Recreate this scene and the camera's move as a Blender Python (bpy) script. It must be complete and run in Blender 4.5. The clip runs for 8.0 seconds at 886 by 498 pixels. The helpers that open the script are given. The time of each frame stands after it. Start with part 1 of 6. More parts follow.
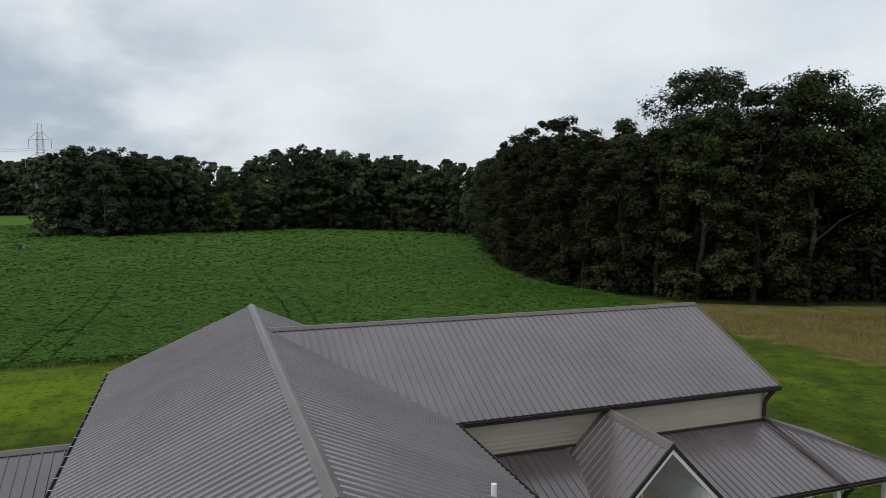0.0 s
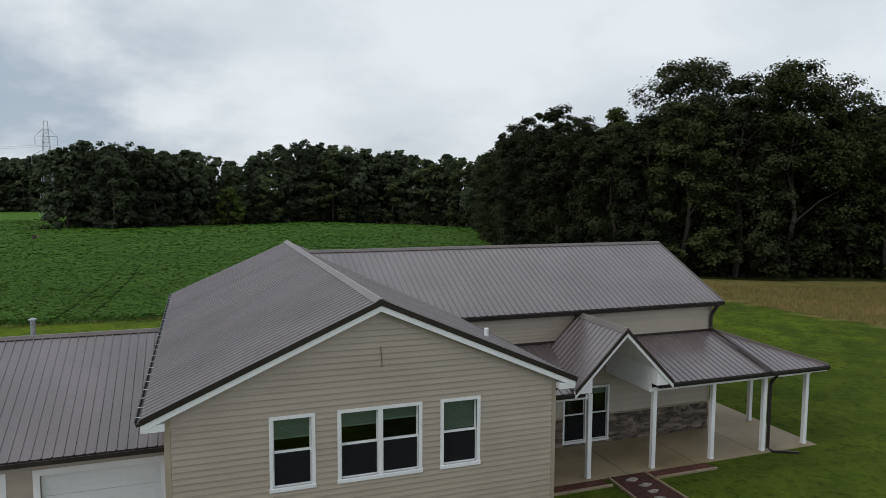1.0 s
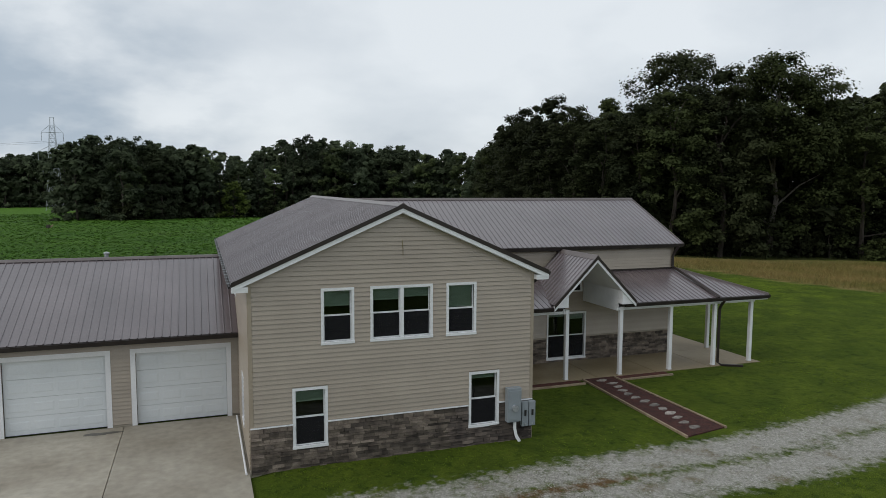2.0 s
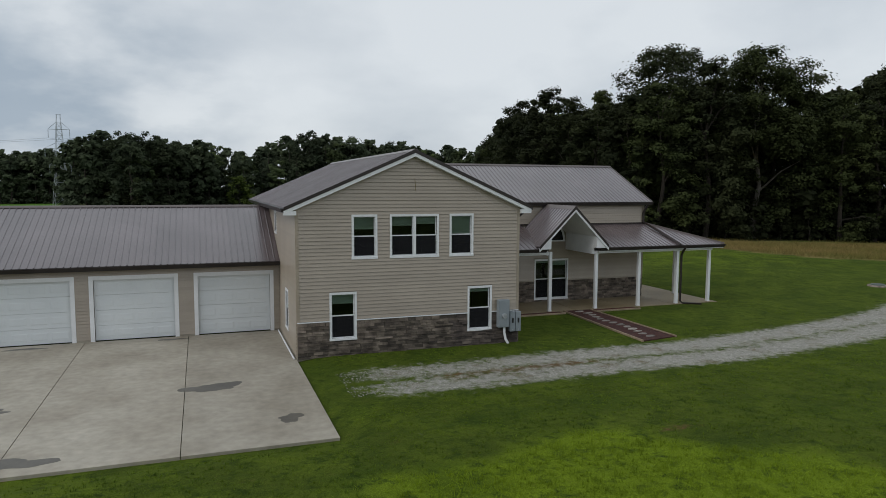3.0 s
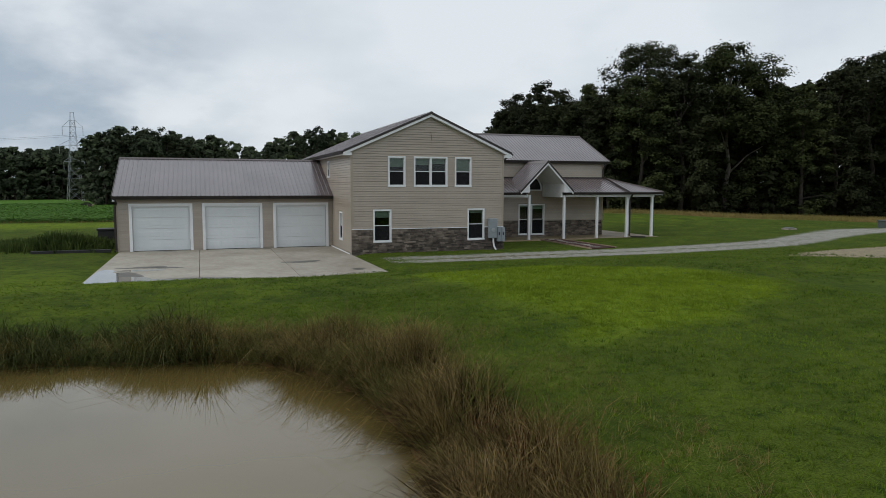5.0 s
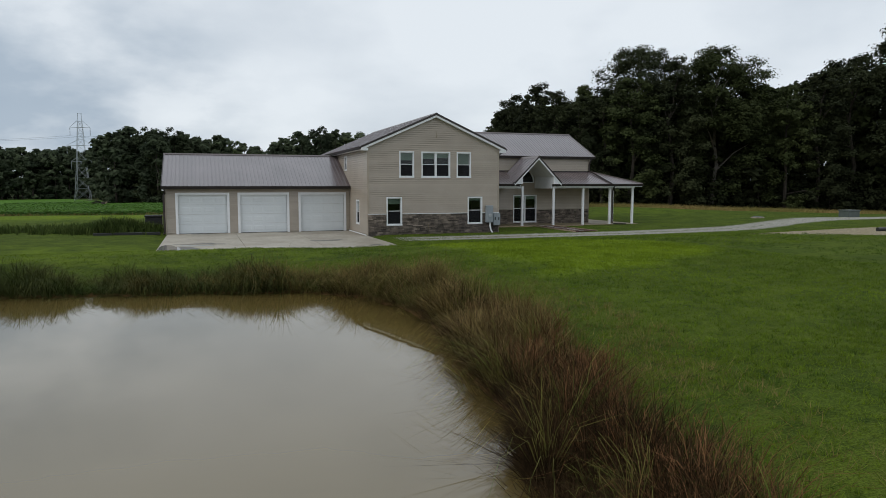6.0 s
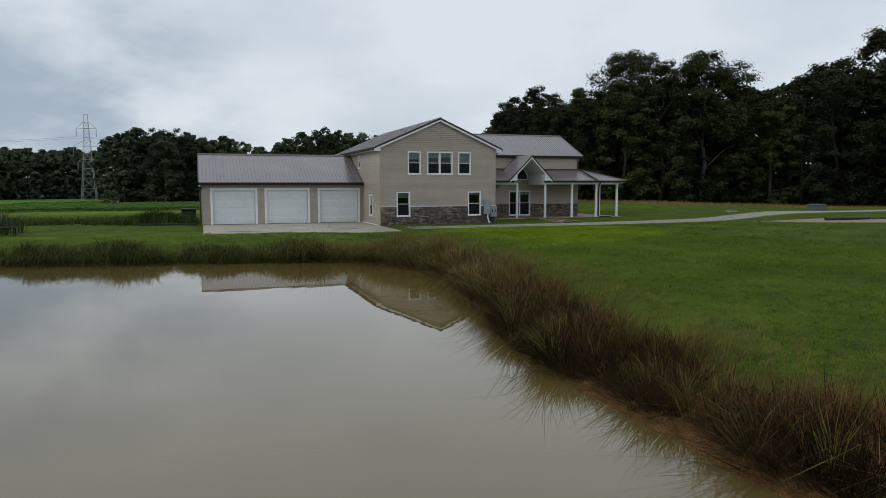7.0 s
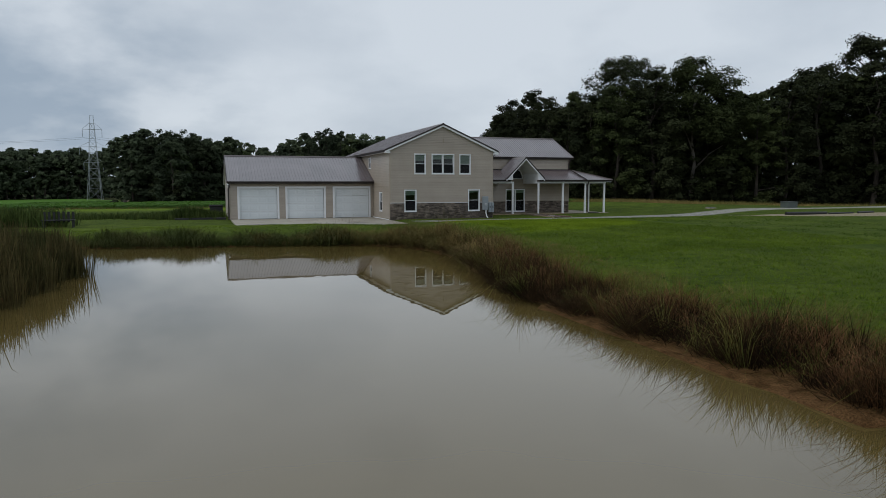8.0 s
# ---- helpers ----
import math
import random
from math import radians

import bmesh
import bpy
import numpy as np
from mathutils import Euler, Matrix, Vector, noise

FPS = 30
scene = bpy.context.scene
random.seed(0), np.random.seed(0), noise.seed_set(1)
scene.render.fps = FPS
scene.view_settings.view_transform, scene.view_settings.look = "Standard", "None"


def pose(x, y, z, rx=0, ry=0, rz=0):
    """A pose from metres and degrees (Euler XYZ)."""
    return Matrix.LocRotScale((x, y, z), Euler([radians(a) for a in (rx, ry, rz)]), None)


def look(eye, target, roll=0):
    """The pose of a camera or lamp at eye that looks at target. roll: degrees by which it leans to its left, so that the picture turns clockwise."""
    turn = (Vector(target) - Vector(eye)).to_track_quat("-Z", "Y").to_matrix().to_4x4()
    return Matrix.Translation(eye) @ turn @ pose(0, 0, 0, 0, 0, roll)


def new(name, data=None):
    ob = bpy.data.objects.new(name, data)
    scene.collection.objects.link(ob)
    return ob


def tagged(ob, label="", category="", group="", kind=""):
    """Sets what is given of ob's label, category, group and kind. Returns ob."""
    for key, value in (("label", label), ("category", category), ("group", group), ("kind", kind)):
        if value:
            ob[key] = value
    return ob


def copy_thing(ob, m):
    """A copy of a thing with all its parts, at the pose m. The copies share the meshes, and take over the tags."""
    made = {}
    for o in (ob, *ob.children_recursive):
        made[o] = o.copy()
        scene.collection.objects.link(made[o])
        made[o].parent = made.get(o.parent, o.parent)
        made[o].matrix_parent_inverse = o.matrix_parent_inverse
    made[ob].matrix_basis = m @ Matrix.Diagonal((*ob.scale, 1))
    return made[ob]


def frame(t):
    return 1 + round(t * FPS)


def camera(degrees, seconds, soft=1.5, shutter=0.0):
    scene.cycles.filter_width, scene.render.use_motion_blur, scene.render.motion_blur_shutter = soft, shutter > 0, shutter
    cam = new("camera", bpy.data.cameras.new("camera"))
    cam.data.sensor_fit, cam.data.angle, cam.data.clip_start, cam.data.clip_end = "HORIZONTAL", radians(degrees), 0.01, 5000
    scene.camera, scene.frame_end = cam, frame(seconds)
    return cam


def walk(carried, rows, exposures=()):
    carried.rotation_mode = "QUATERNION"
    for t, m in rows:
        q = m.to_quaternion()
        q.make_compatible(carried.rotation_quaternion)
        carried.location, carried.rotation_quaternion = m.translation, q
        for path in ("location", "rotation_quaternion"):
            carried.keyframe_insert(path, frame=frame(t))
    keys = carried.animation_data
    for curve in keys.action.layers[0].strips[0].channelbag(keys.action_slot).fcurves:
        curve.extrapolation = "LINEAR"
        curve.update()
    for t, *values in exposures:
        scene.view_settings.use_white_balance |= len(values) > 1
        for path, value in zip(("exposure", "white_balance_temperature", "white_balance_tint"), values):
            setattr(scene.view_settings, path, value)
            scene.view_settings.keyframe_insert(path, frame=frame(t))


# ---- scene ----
cam = camera(66.1, 8.0, soft=0.75)
PATH = [
    (0, (2.463, -8.871, 11.296), (3.133, -6.995, 11.117), 0.4),
    (0.5, (1.583, -11.157, 10.382), (2.253, -9.282, 10.2), 0.3),
    (1, (0.669, -13.464, 9.456), (1.339, -11.588, 9.275), 0.3),
    (1.5, (-0.239, -15.791, 8.553), (0.431, -13.915, 8.371), 0.2),
    (2, (-1.158, -18.162, 7.664), (-0.488, -16.286, 7.481), 0.3),
    (3.5, (-4.035, -25.639, 5.124), (-3.367, -23.764, 4.939), 0.2),
    (4, (-5.056, -28.224, 4.439), (-4.388, -26.348, 4.253), 0.1),
    (4.5, (-6.087, -30.84, 3.878), (-5.42, -28.964, 3.692), 0.1),
    (6, (-9.133, -38.743, 2.923), (-8.469, -36.865, 2.737), -0.0),
    (6.5, (-10.144, -41.317, 2.77), (-9.481, -39.439, 2.584), -0.1),
    (7, (-11.164, -43.88, 2.656), (-10.501, -42.002, 2.47), -0.1),
    (7.5, (-12.182, -46.443, 2.54), (-11.518, -44.565, 2.355), -0.1),
    (8, (-13.163, -48.911, 2.522), (-12.5, -47.033, 2.337), -0.1),
]
walk(cam, [(t, look(eye, target, roll)) for t, eye, target, roll in PATH],
     exposures=[(0, 0.0, 6500, 10), (2, -0.02, 6480, 10), (3.5, -0.20, 6460, 10), (4.5, -0.12, 6440, 10), (6, 0.0, 6400, 10), (7, -0.12, 6300, 10), (8, -0.28, 6200, 10)])

# ---- world, sun ----
SUN_EL, SUN_AZ = 38.0, -100.0
world = bpy.data.worlds.new("overcast_sky")
scene.world = world
world.use_nodes = True
wn, wl = world.node_tree.nodes, world.node_tree.links
wn.clear()
w_out = wn.new("ShaderNodeOutputWorld")
w_bg = wn.new("ShaderNodeBackground")
w_sky = wn.new("ShaderNodeTexSky")
w_sky.sky_type, w_sky.sun_disc = "NISHITA", False
w_sky.sun_elevation, w_sky.sun_rotation = radians(SUN_EL), radians(SUN_AZ)
w_skygain = wn.new("ShaderNodeMix")
w_skygain.data_type, w_skygain.blend_type = "RGBA", "MULTIPLY"
w_skygain.inputs[0].default_value = 1.0
w_skygain.inputs[7].default_value = (0.1, 0.1, 0.1, 1)
w_co = wn.new("ShaderNodeTexCoord")
w_sep = wn.new("ShaderNodeSeparateXYZ")
w_abs = wn.new("ShaderNodeMath")
w_abs.operation, w_abs.inputs[1].default_value = "MAXIMUM", 0.0
w_add = wn.new("ShaderNodeMath")
w_add.operation, w_add.inputs[1].default_value = "ADD", 0.42
w_div = wn.new("ShaderNodeVectorMath")
w_div.operation = "DIVIDE"
w_comb = wn.new("ShaderNodeCombineXYZ")
w_n1, w_n2 = wn.new("ShaderNodeTexNoise"), wn.new("ShaderNodeTexNoise")
w_n1.inputs["Scale"].default_value, w_n1.inputs["Detail"].default_value = 0.75, 5
w_n2.inputs["Scale"].default_value, w_n2.inputs["Detail"].default_value = 2.6, 6
w_n1.inputs["Roughness"].default_value = w_n2.inputs["Roughness"].default_value = 0.52
w_mixn = wn.new("ShaderNodeMix")
w_mixn.inputs[0].default_value = 0.30
w_ramp = wn.new("ShaderNodeValToRGB")
w_ramp.color_ramp.elements[0].position, w_ramp.color_ramp.elements[0].color = 0.34, (0.37, 0.44, 0.53, 1)
w_ramp.color_ramp.elements[1].position, w_ramp.color_ramp.elements[1].color = 0.60, (0.81, 0.858, 0.895, 1)
e = w_ramp.color_ramp.elements.new(0.46)
e.color = (0.62, 0.678, 0.735, 1)
w_blend = wn.new("ShaderNodeMix")
w_blend.data_type = "RGBA"
w_blend.inputs[0].default_value = 0.93
wl.new(w_co.outputs["Generated"], w_sep.inputs[0])
wl.new(w_sep.outputs[2], w_abs.inputs[0])
wl.new(w_abs.outputs[0], w_add.inputs[0])
for i in range(3):
    wl.new(w_add.outputs[0], w_comb.inputs[i])
wl.new(w_co.outputs["Generated"], w_div.inputs[0])
wl.new(w_comb.outputs[0], w_div.inputs[1])
for n_ in (w_n1, w_n2):
    wl.new(w_div.outputs[0], n_.inputs["Vector"])
wl.new(w_n1.outputs[0], w_mixn.inputs[2])
wl.new(w_n2.outputs[0], w_mixn.inputs[3])
wl.new(w_mixn.outputs[0], w_ramp.inputs[0])
wl.new(w_sky.outputs[0], w_skygain.inputs[6])
wl.new(w_skygain.outputs[2], w_blend.inputs[6])
wl.new(w_ramp.outputs[0], w_blend.inputs[7])
# a bluish bank of cloud low over the pylon
w_dot = wn.new("ShaderNodeVectorMath")
w_dot.operation, w_dot.inputs[1].default_value = "DOT_PRODUCT", (-0.210, 0.976, 0.064)
w_near = wn.new("ShaderNodeMapRange")
w_near.interpolation_type = "SMOOTHSTEP"
w_near.inputs[1].default_value, w_near.inputs[2].default_value, w_near.inputs[4].default_value = 0.945, 0.999, 0.66
w_brk = wn.new("ShaderNodeMapRange")
w_brk.inputs[1].default_value, w_brk.inputs[2].default_value = 0.62, 0.40
w_mul = wn.new("ShaderNodeMath")
w_mul.operation = "MULTIPLY"
w_bank = wn.new("ShaderNodeMix")
w_bank.data_type = "RGBA"
w_bank.inputs[7].default_value = (0.30, 0.39, 0.49, 1)
wl.new(w_co.outputs["Generated"], w_dot.inputs[0])
wl.new(w_dot.outputs["Value"], w_near.inputs[0])
wl.new(w_n2.outputs[0], w_brk.inputs[0])
wl.new(w_near.outputs[0], w_mul.inputs[0])
wl.new(w_brk.outputs[0], w_mul.inputs[1])
wl.new(w_mul.outputs[0], w_bank.inputs[0])
wl.new(w_blend.outputs[2], w_bank.inputs[6])
wl.new(w_bank.outputs[2], w_bg.inputs[0])
wl.new(w_bg.outputs[0], w_out.inputs[0])
w_bg.inputs[1].default_value = 1.0

sun = new("sun", bpy.data.lights.new("sun", "SUN"))
sun.data.energy, sun.data.angle, sun.data.color = 1.0, radians(35), (1.0, 0.97, 0.93)
az, el = radians(SUN_AZ), radians(SUN_EL)
sun.matrix_world = look((math.sin(az) * math.cos(el) * 50, math.cos(az) * math.cos(el) * 50, math.sin(el) * 50), (0, 0, 0))


# ---- materials ----
def mat(name, c1, c2, scale=3.0, rough=0.6, metal=0.0, fine=40.0, bump=0.15, dist=0.004, vary=0.0, island=0.0,
        contrast=0.5, translucent=0.0, spec=0.5, grain=0.35):
    """Two colours mixed by broad noise, fine grain in brightness and relief, in metres."""
    m = bpy.data.materials.new(name)
    m.use_nodes = True
    n, l = m.node_tree.nodes, m.node_tree.links
    n.clear()
    out, b = n.new("ShaderNodeOutputMaterial"), n.new("ShaderNodeBsdfPrincipled")
    geo = n.new("ShaderNodeNewGeometry")
    a, f = n.new("ShaderNodeTexNoise"), n.new("ShaderNodeTexNoise")
    a.inputs["Scale"].default_value, a.inputs["Detail"].default_value = scale, 5
    f.inputs["Scale"].default_value, f.inputs["Detail"].default_value = fine, 3
    l.new(geo.outputs["Position"], a.inputs["Vector"])
    l.new(geo.outputs["Position"], f.inputs["Vector"])
    r = n.new("ShaderNodeMapRange")
    r.inputs[1].default_value, r.inputs[2].default_value = 0.5 - 0.25 * contrast - 0.05, 0.5 + 0.25 * contrast + 0.05
    l.new(a.outputs[0], r.inputs[0])
    mix = n.new("ShaderNodeMix")
    mix.data_type = "RGBA"
    mix.inputs[6].default_value, mix.inputs[7].default_value = (*c1, 1), (*c2, 1)
    l.new(r.outputs[0], mix.inputs[0])
    g = n.new("ShaderNodeMapRange")
    g.inputs[1].default_value, g.inputs[2].default_value = 0.25, 0.75
    g.inputs[3].default_value, g.inputs[4].default_value = 1 - grain, 1 + grain
    l.new(f.outputs[0], g.inputs[0])
    val = g.outputs[0]
    for amount, source in ((vary, "object"), (island, "island")):
        if amount:
            src = n.new("ShaderNodeObjectInfo").outputs["Random"] if source == "object" else geo.outputs["Random Per Island"]
            v = n.new("ShaderNodeMapRange")
            v.inputs[3].default_value, v.inputs[4].default_value = 1 - amount, 1 + amount
            l.new(src, v.inputs[0])
            k = n.new("ShaderNodeMath")
            k.operation = "MULTIPLY"
            l.new(val, k.inputs[0])
            l.new(v.outputs[0], k.inputs[1])
            val = k.outputs[0]
    sc = n.new("ShaderNodeVectorMath")
    sc.operation = "SCALE"
    l.new(mix.outputs[2], sc.inputs[0])
    l.new(val, sc.inputs["Scale"])
    l.new(sc.outputs[0], b.inputs["Base Color"])
    b.inputs["Roughness"].default_value, b.inputs["Metallic"].default_value = rough, metal
    b.inputs["Specular IOR Level"].default_value = spec
    if bump:
        bp = n.new("ShaderNodeBump")
        bp.inputs["Strength"].default_value, bp.inputs["Distance"].default_value = bump, dist
        l.new(f.outputs[0], bp.inputs["Height"])
        l.new(bp.outputs[0], b.inputs["Normal"])
    if translucent:
        t = n.new("ShaderNodeBsdfTranslucent")
        l.new(sc.outputs[0], t.inputs[0])
        mx = n.new("ShaderNodeMixShader")
        mx.inputs[0].default_value = translucent
        l.new(b.outputs[0], mx.inputs[1])
        l.new(t.outputs[0], mx.inputs[2])
        l.new(mx.outputs[0], out.inputs[0])
    else:
        l.new(b.outputs[0], out.inputs[0])
    return m


M_SIDING = mat("vinyl_siding", (0.315, 0.262, 0.200), (0.360, 0.303, 0.235), 0.8, 0.36, fine=30, bump=0.08, vary=0.05, grain=0.07, spec=0.85)
M_WALL = mat("sheathing", (0.27, 0.235, 0.185), (0.30, 0.265, 0.21), 1.0, 0.7, fine=20, grain=0.06)
M_WHITE = mat("white_trim", (0.74, 0.75, 0.76), (0.82, 0.83, 0.84), 1.5, 0.45, fine=25, bump=0.05, grain=0.05)
M_DOOR = mat("white_door_steel", (0.65, 0.685, 0.70), (0.72, 0.752, 0.762), 0.7, 0.4, fine=30, bump=0.04, grain=0.04)
M_ROOF = mat("painted_steel_roof", (0.100, 0.077, 0.079), (0.132, 0.105, 0.108), 0.5, 0.30, fine=12, bump=0.05, vary=0.10, grain=0.10, spec=0.9)
for n_ in M_ROOF.node_tree.nodes:
    if n_.type == "BSDF_PRINCIPLED":
        n_.inputs["Coat Weight"].default_value, n_.inputs["Coat Roughness"].default_value = 1.0, 0.26
M_BROWN = mat("dark_brown_metal", (0.020, 0.014, 0.012), (0.032, 0.023, 0.020), 2.0, 0.35, fine=40, bump=0.03, grain=0.1)
M_STONE = mat("ledge_stone", (0.075, 0.058, 0.047), (0.215, 0.175, 0.140), 3.0, 0.85, fine=45, bump=0.5, dist=0.01, vary=0.62, island=0.55, grain=0.35)
M_CONC = mat("concrete", (0.255, 0.222, 0.170), (0.415, 0.380, 0.312), 0.45, 0.65, fine=4, bump=0.12, contrast=0.75, vary=0.05, grain=0.16)
M_PORCHCONC = mat("porch_concrete", (0.23, 0.178, 0.103), (0.33, 0.265, 0.168), 0.5, 0.48, fine=9, bump=0.1, vary=0.05, grain=0.10)
M_WET = mat("wet_stain", (0.075, 0.068, 0.055), (0.115, 0.105, 0.085), 1.5, 0.45, fine=12, bump=0.05, grain=0.1)
M_PUDDLE = mat("puddle_water", (0.26, 0.25, 0.225), (0.32, 0.31, 0.28), 1.5, 0.01, fine=8, bump=0.0, grain=0.05, spec=1.0)
M_DARK = mat("shade_toned_interior", (0.05, 0.048, 0.045), (0.07, 0.066, 0.06), 1.0, 0.9)
M_BLIND = mat("window_blind", (0.42, 0.50, 0.43), (0.50, 0.58, 0.50), 2.0, 0.7, fine=30, grain=0.06)
M_MULCH = mat("red_mulch", (0.045, 0.014, 0.010), (0.085, 0.026, 0.018), 6.0, 0.95, fine=55, bump=0.9, dist=0.03, island=0.5, grain=0.5)
M_TIMBER = mat("weathered_timber", (0.22, 0.16, 0.10), (0.32, 0.25, 0.17), 3.0, 0.8, fine=30, bump=0.3, vary=0.12)
M_STEP = mat("pale_stepping_stone", (0.15, 0.130, 0.115), (0.33, 0.295, 0.26), 6.0, 0.8, fine=30, bump=0.3, vary=0.35)
M_GREY = mat("grey_painted_steel", (0.24, 0.27, 0.29), (0.28, 0.31, 0.33), 2.0, 0.4, fine=30, bump=0.03, grain=0.05)
M_GALV = mat("galvanised_steel", (0.38, 0.40, 0.42), (0.48, 0.50, 0.52), 5.0, 0.4, 0.6, fine=30, bump=0.03)
M_TOWER = mat("tower_steel", (0.32, 0.345, 0.36), (0.42, 0.445, 0.46), 2.0, 0.6, 0.1)
M_BLACK = mat("black_plastic", (0.010, 0.010, 0.010), (0.018, 0.018, 0.017), 2.0, 0.5)
M_BARK = mat("bark", (0.030, 0.024, 0.018), (0.055, 0.045, 0.034), 2.0, 0.95, fine=14, bump=0.8, dist=0.03)
M_PALEBARK = mat("pale_bark", (0.13, 0.115, 0.095), (0.20, 0.18, 0.15), 2.0, 0.9, fine=14, bump=0.6, dist=0.03)
M_LEAF = mat("oak_foliage", (0.023, 0.029, 0.014), (0.043, 0.050, 0.022), 0.22, 0.7, fine=1.6, bump=0, island=0.09, vary=0.28, translucent=0.26, grain=0.22, spec=0.06)
M_LEAF2 = mat("light_foliage", (0.037, 0.048, 0.018), (0.060, 0.073, 0.027), 0.22, 0.7, fine=1.6, bump=0, island=0.09, vary=0.22, translucent=0.28, grain=0.22, spec=0.06)
# far leaves: base colour raised and greyed to imitate haze over the distance
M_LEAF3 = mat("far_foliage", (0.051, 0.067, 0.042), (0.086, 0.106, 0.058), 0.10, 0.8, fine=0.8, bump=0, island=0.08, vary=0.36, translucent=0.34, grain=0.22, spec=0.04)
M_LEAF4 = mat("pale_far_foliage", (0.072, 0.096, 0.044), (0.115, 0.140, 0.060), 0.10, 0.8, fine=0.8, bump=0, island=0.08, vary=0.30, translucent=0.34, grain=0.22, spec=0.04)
M_FRESH = mat("fresh_lawn_blades", (0.140, 0.200, 0.014), (0.208, 0.285, 0.020), 0.3, 0.6, fine=1.2, bump=0, island=0.25, translucent=0.4, grain=0.25, spec=0.06)
M_BLADE = mat("lawn_blades", (0.098, 0.148, 0.016), (0.155, 0.220, 0.020), 0.16, 0.6, fine=1.2, bump=0, island=0.25, translucent=0.4, grain=0.25, spec=0.06)
M_TUFT = mat("dark_lawn_tufts", (0.048, 0.088, 0.012), (0.085, 0.135, 0.017), 0.5, 0.6, fine=1.5, bump=0, island=0.35, translucent=0.3, grain=0.3, spec=0.06)
M_REED = mat("bank_grass", (0.050, 0.074, 0.012), (0.200, 0.138, 0.046), 0.60, 0.7, fine=2.5, bump=0, island=0.45, translucent=0.15, grain=0.35, spec=0.06)
M_RUST = mat("rust_brown_grass", (0.090, 0.045, 0.018), (0.235, 0.120, 0.054), 0.55, 0.8, fine=3.0, bump=0, island=0.45, translucent=0.2, grain=0.35, spec=0.05)
M_THATCH = mat("shade_toned_dead_grass", (0.016, 0.011, 0.006), (0.058, 0.036, 0.017), 0.8, 0.9, fine=3.0, bump=0, island=0.5, translucent=0.05, grain=0.35, spec=0.03)
M_TAN = mat("tan_seed_grass", (0.130, 0.105, 0.034), (0.310, 0.215, 0.095), 0.7, 0.8, fine=2.5, bump=0, island=0.4, translucent=0.25, grain=0.3, spec=0.05)
M_STRAP = mat("green_strap_grass", (0.052, 0.085, 0.012), (0.205, 0.180, 0.048), 0.9, 0.6, fine=2.0, bump=0, island=0.45, translucent=0.3, grain=0.3, spec=0.08)
M_STRAW = mat("straw_grass", (0.290, 0.205, 0.085), (0.150, 0.150, 0.040), 0.14, 0.8, fine=2.0, bump=0, island=0.35, translucent=0.3, grain=0.3, spec=0.06)
M_CROP = mat("soybean_leaves", (0.066, 0.148, 0.022), (0.088, 0.178, 0.027), 0.06, 0.65, fine=0.6, bump=0, island=0.11, translucent=0.3, grain=0.12, spec=0.06)


def glass_material():
    m = bpy.data.materials.new("window_glass")
    m.use_nodes = True
    n, l = m.node_tree.nodes, m.node_tree.links
    n.clear()
    out, mx = n.new("ShaderNodeOutputMaterial"), n.new("ShaderNodeMixShader")
    t, g, fr = n.new("ShaderNodeBsdfTransparent"), n.new("ShaderNodeBsdfGlossy"), n.new("ShaderNodeFresnel")
    t.inputs[0].default_value = (0.78, 0.82, 0.80, 1)
    g.inputs["Roughness"].default_value = 0.02
    fr.inputs[0].default_value = 1.45
    l.new(fr.outputs[0], mx.inputs[0])
    l.new(t.outputs[0], mx.inputs[1])
    l.new(g.outputs[0], mx.inputs[2])
    l.new(mx.outputs[0], out.inputs[0])
    return m


def water_material():
    m = mat("pond_water", (0.120, 0.086, 0.026), (0.138, 0.101, 0.034), 0.10, 0.012, fine=0.8, bump=0.0, grain=0.03, spec=0.5)
    n, l = m.node_tree.nodes, m.node_tree.links
    b = next(x for x in n if x.type == "BSDF_PRINCIPLED")
    b.inputs["IOR"].default_value = 1.80
    w, bp, geo = n.new("ShaderNodeTexNoise"), n.new("ShaderNodeBump"), n.new("ShaderNodeNewGeometry")
    w.inputs["Scale"].default_value, w.inputs["Detail"].default_value = 1.7, 2
    bp.inputs["Strength"].default_value, bp.inputs["Distance"].default_value = 0.035, 0.02
    l.new(geo.outputs["Position"], w.inputs["Vector"])
    l.new(w.outputs[0], bp.inputs["Height"])
    l.new(bp.outputs[0], b.inputs["Normal"])
    return m


def screen_material():
    m = bpy.data.materials.new("insect_screen")
    m.use_nodes = True
    n, l = m.node_tree.nodes, m.node_tree.links
    n.clear()
    out, mx = n.new("ShaderNodeOutputMaterial"), n.new("ShaderNodeMixShader")
    t, d = n.new("ShaderNodeBsdfTransparent"), n.new("ShaderNodeBsdfDiffuse")
    d.inputs[0].default_value = (0.026, 0.026, 0.028, 1)
    mx.inputs[0].default_value = 0.6
    l.new(t.outputs[0], mx.inputs[1])
    l.new(d.outputs[0], mx.inputs[2])
    l.new(mx.outputs[0], out.inputs[0])
    return m


M_GLASS, M_WATER, M_SCREEN = glass_material(), water_material(), screen_material()


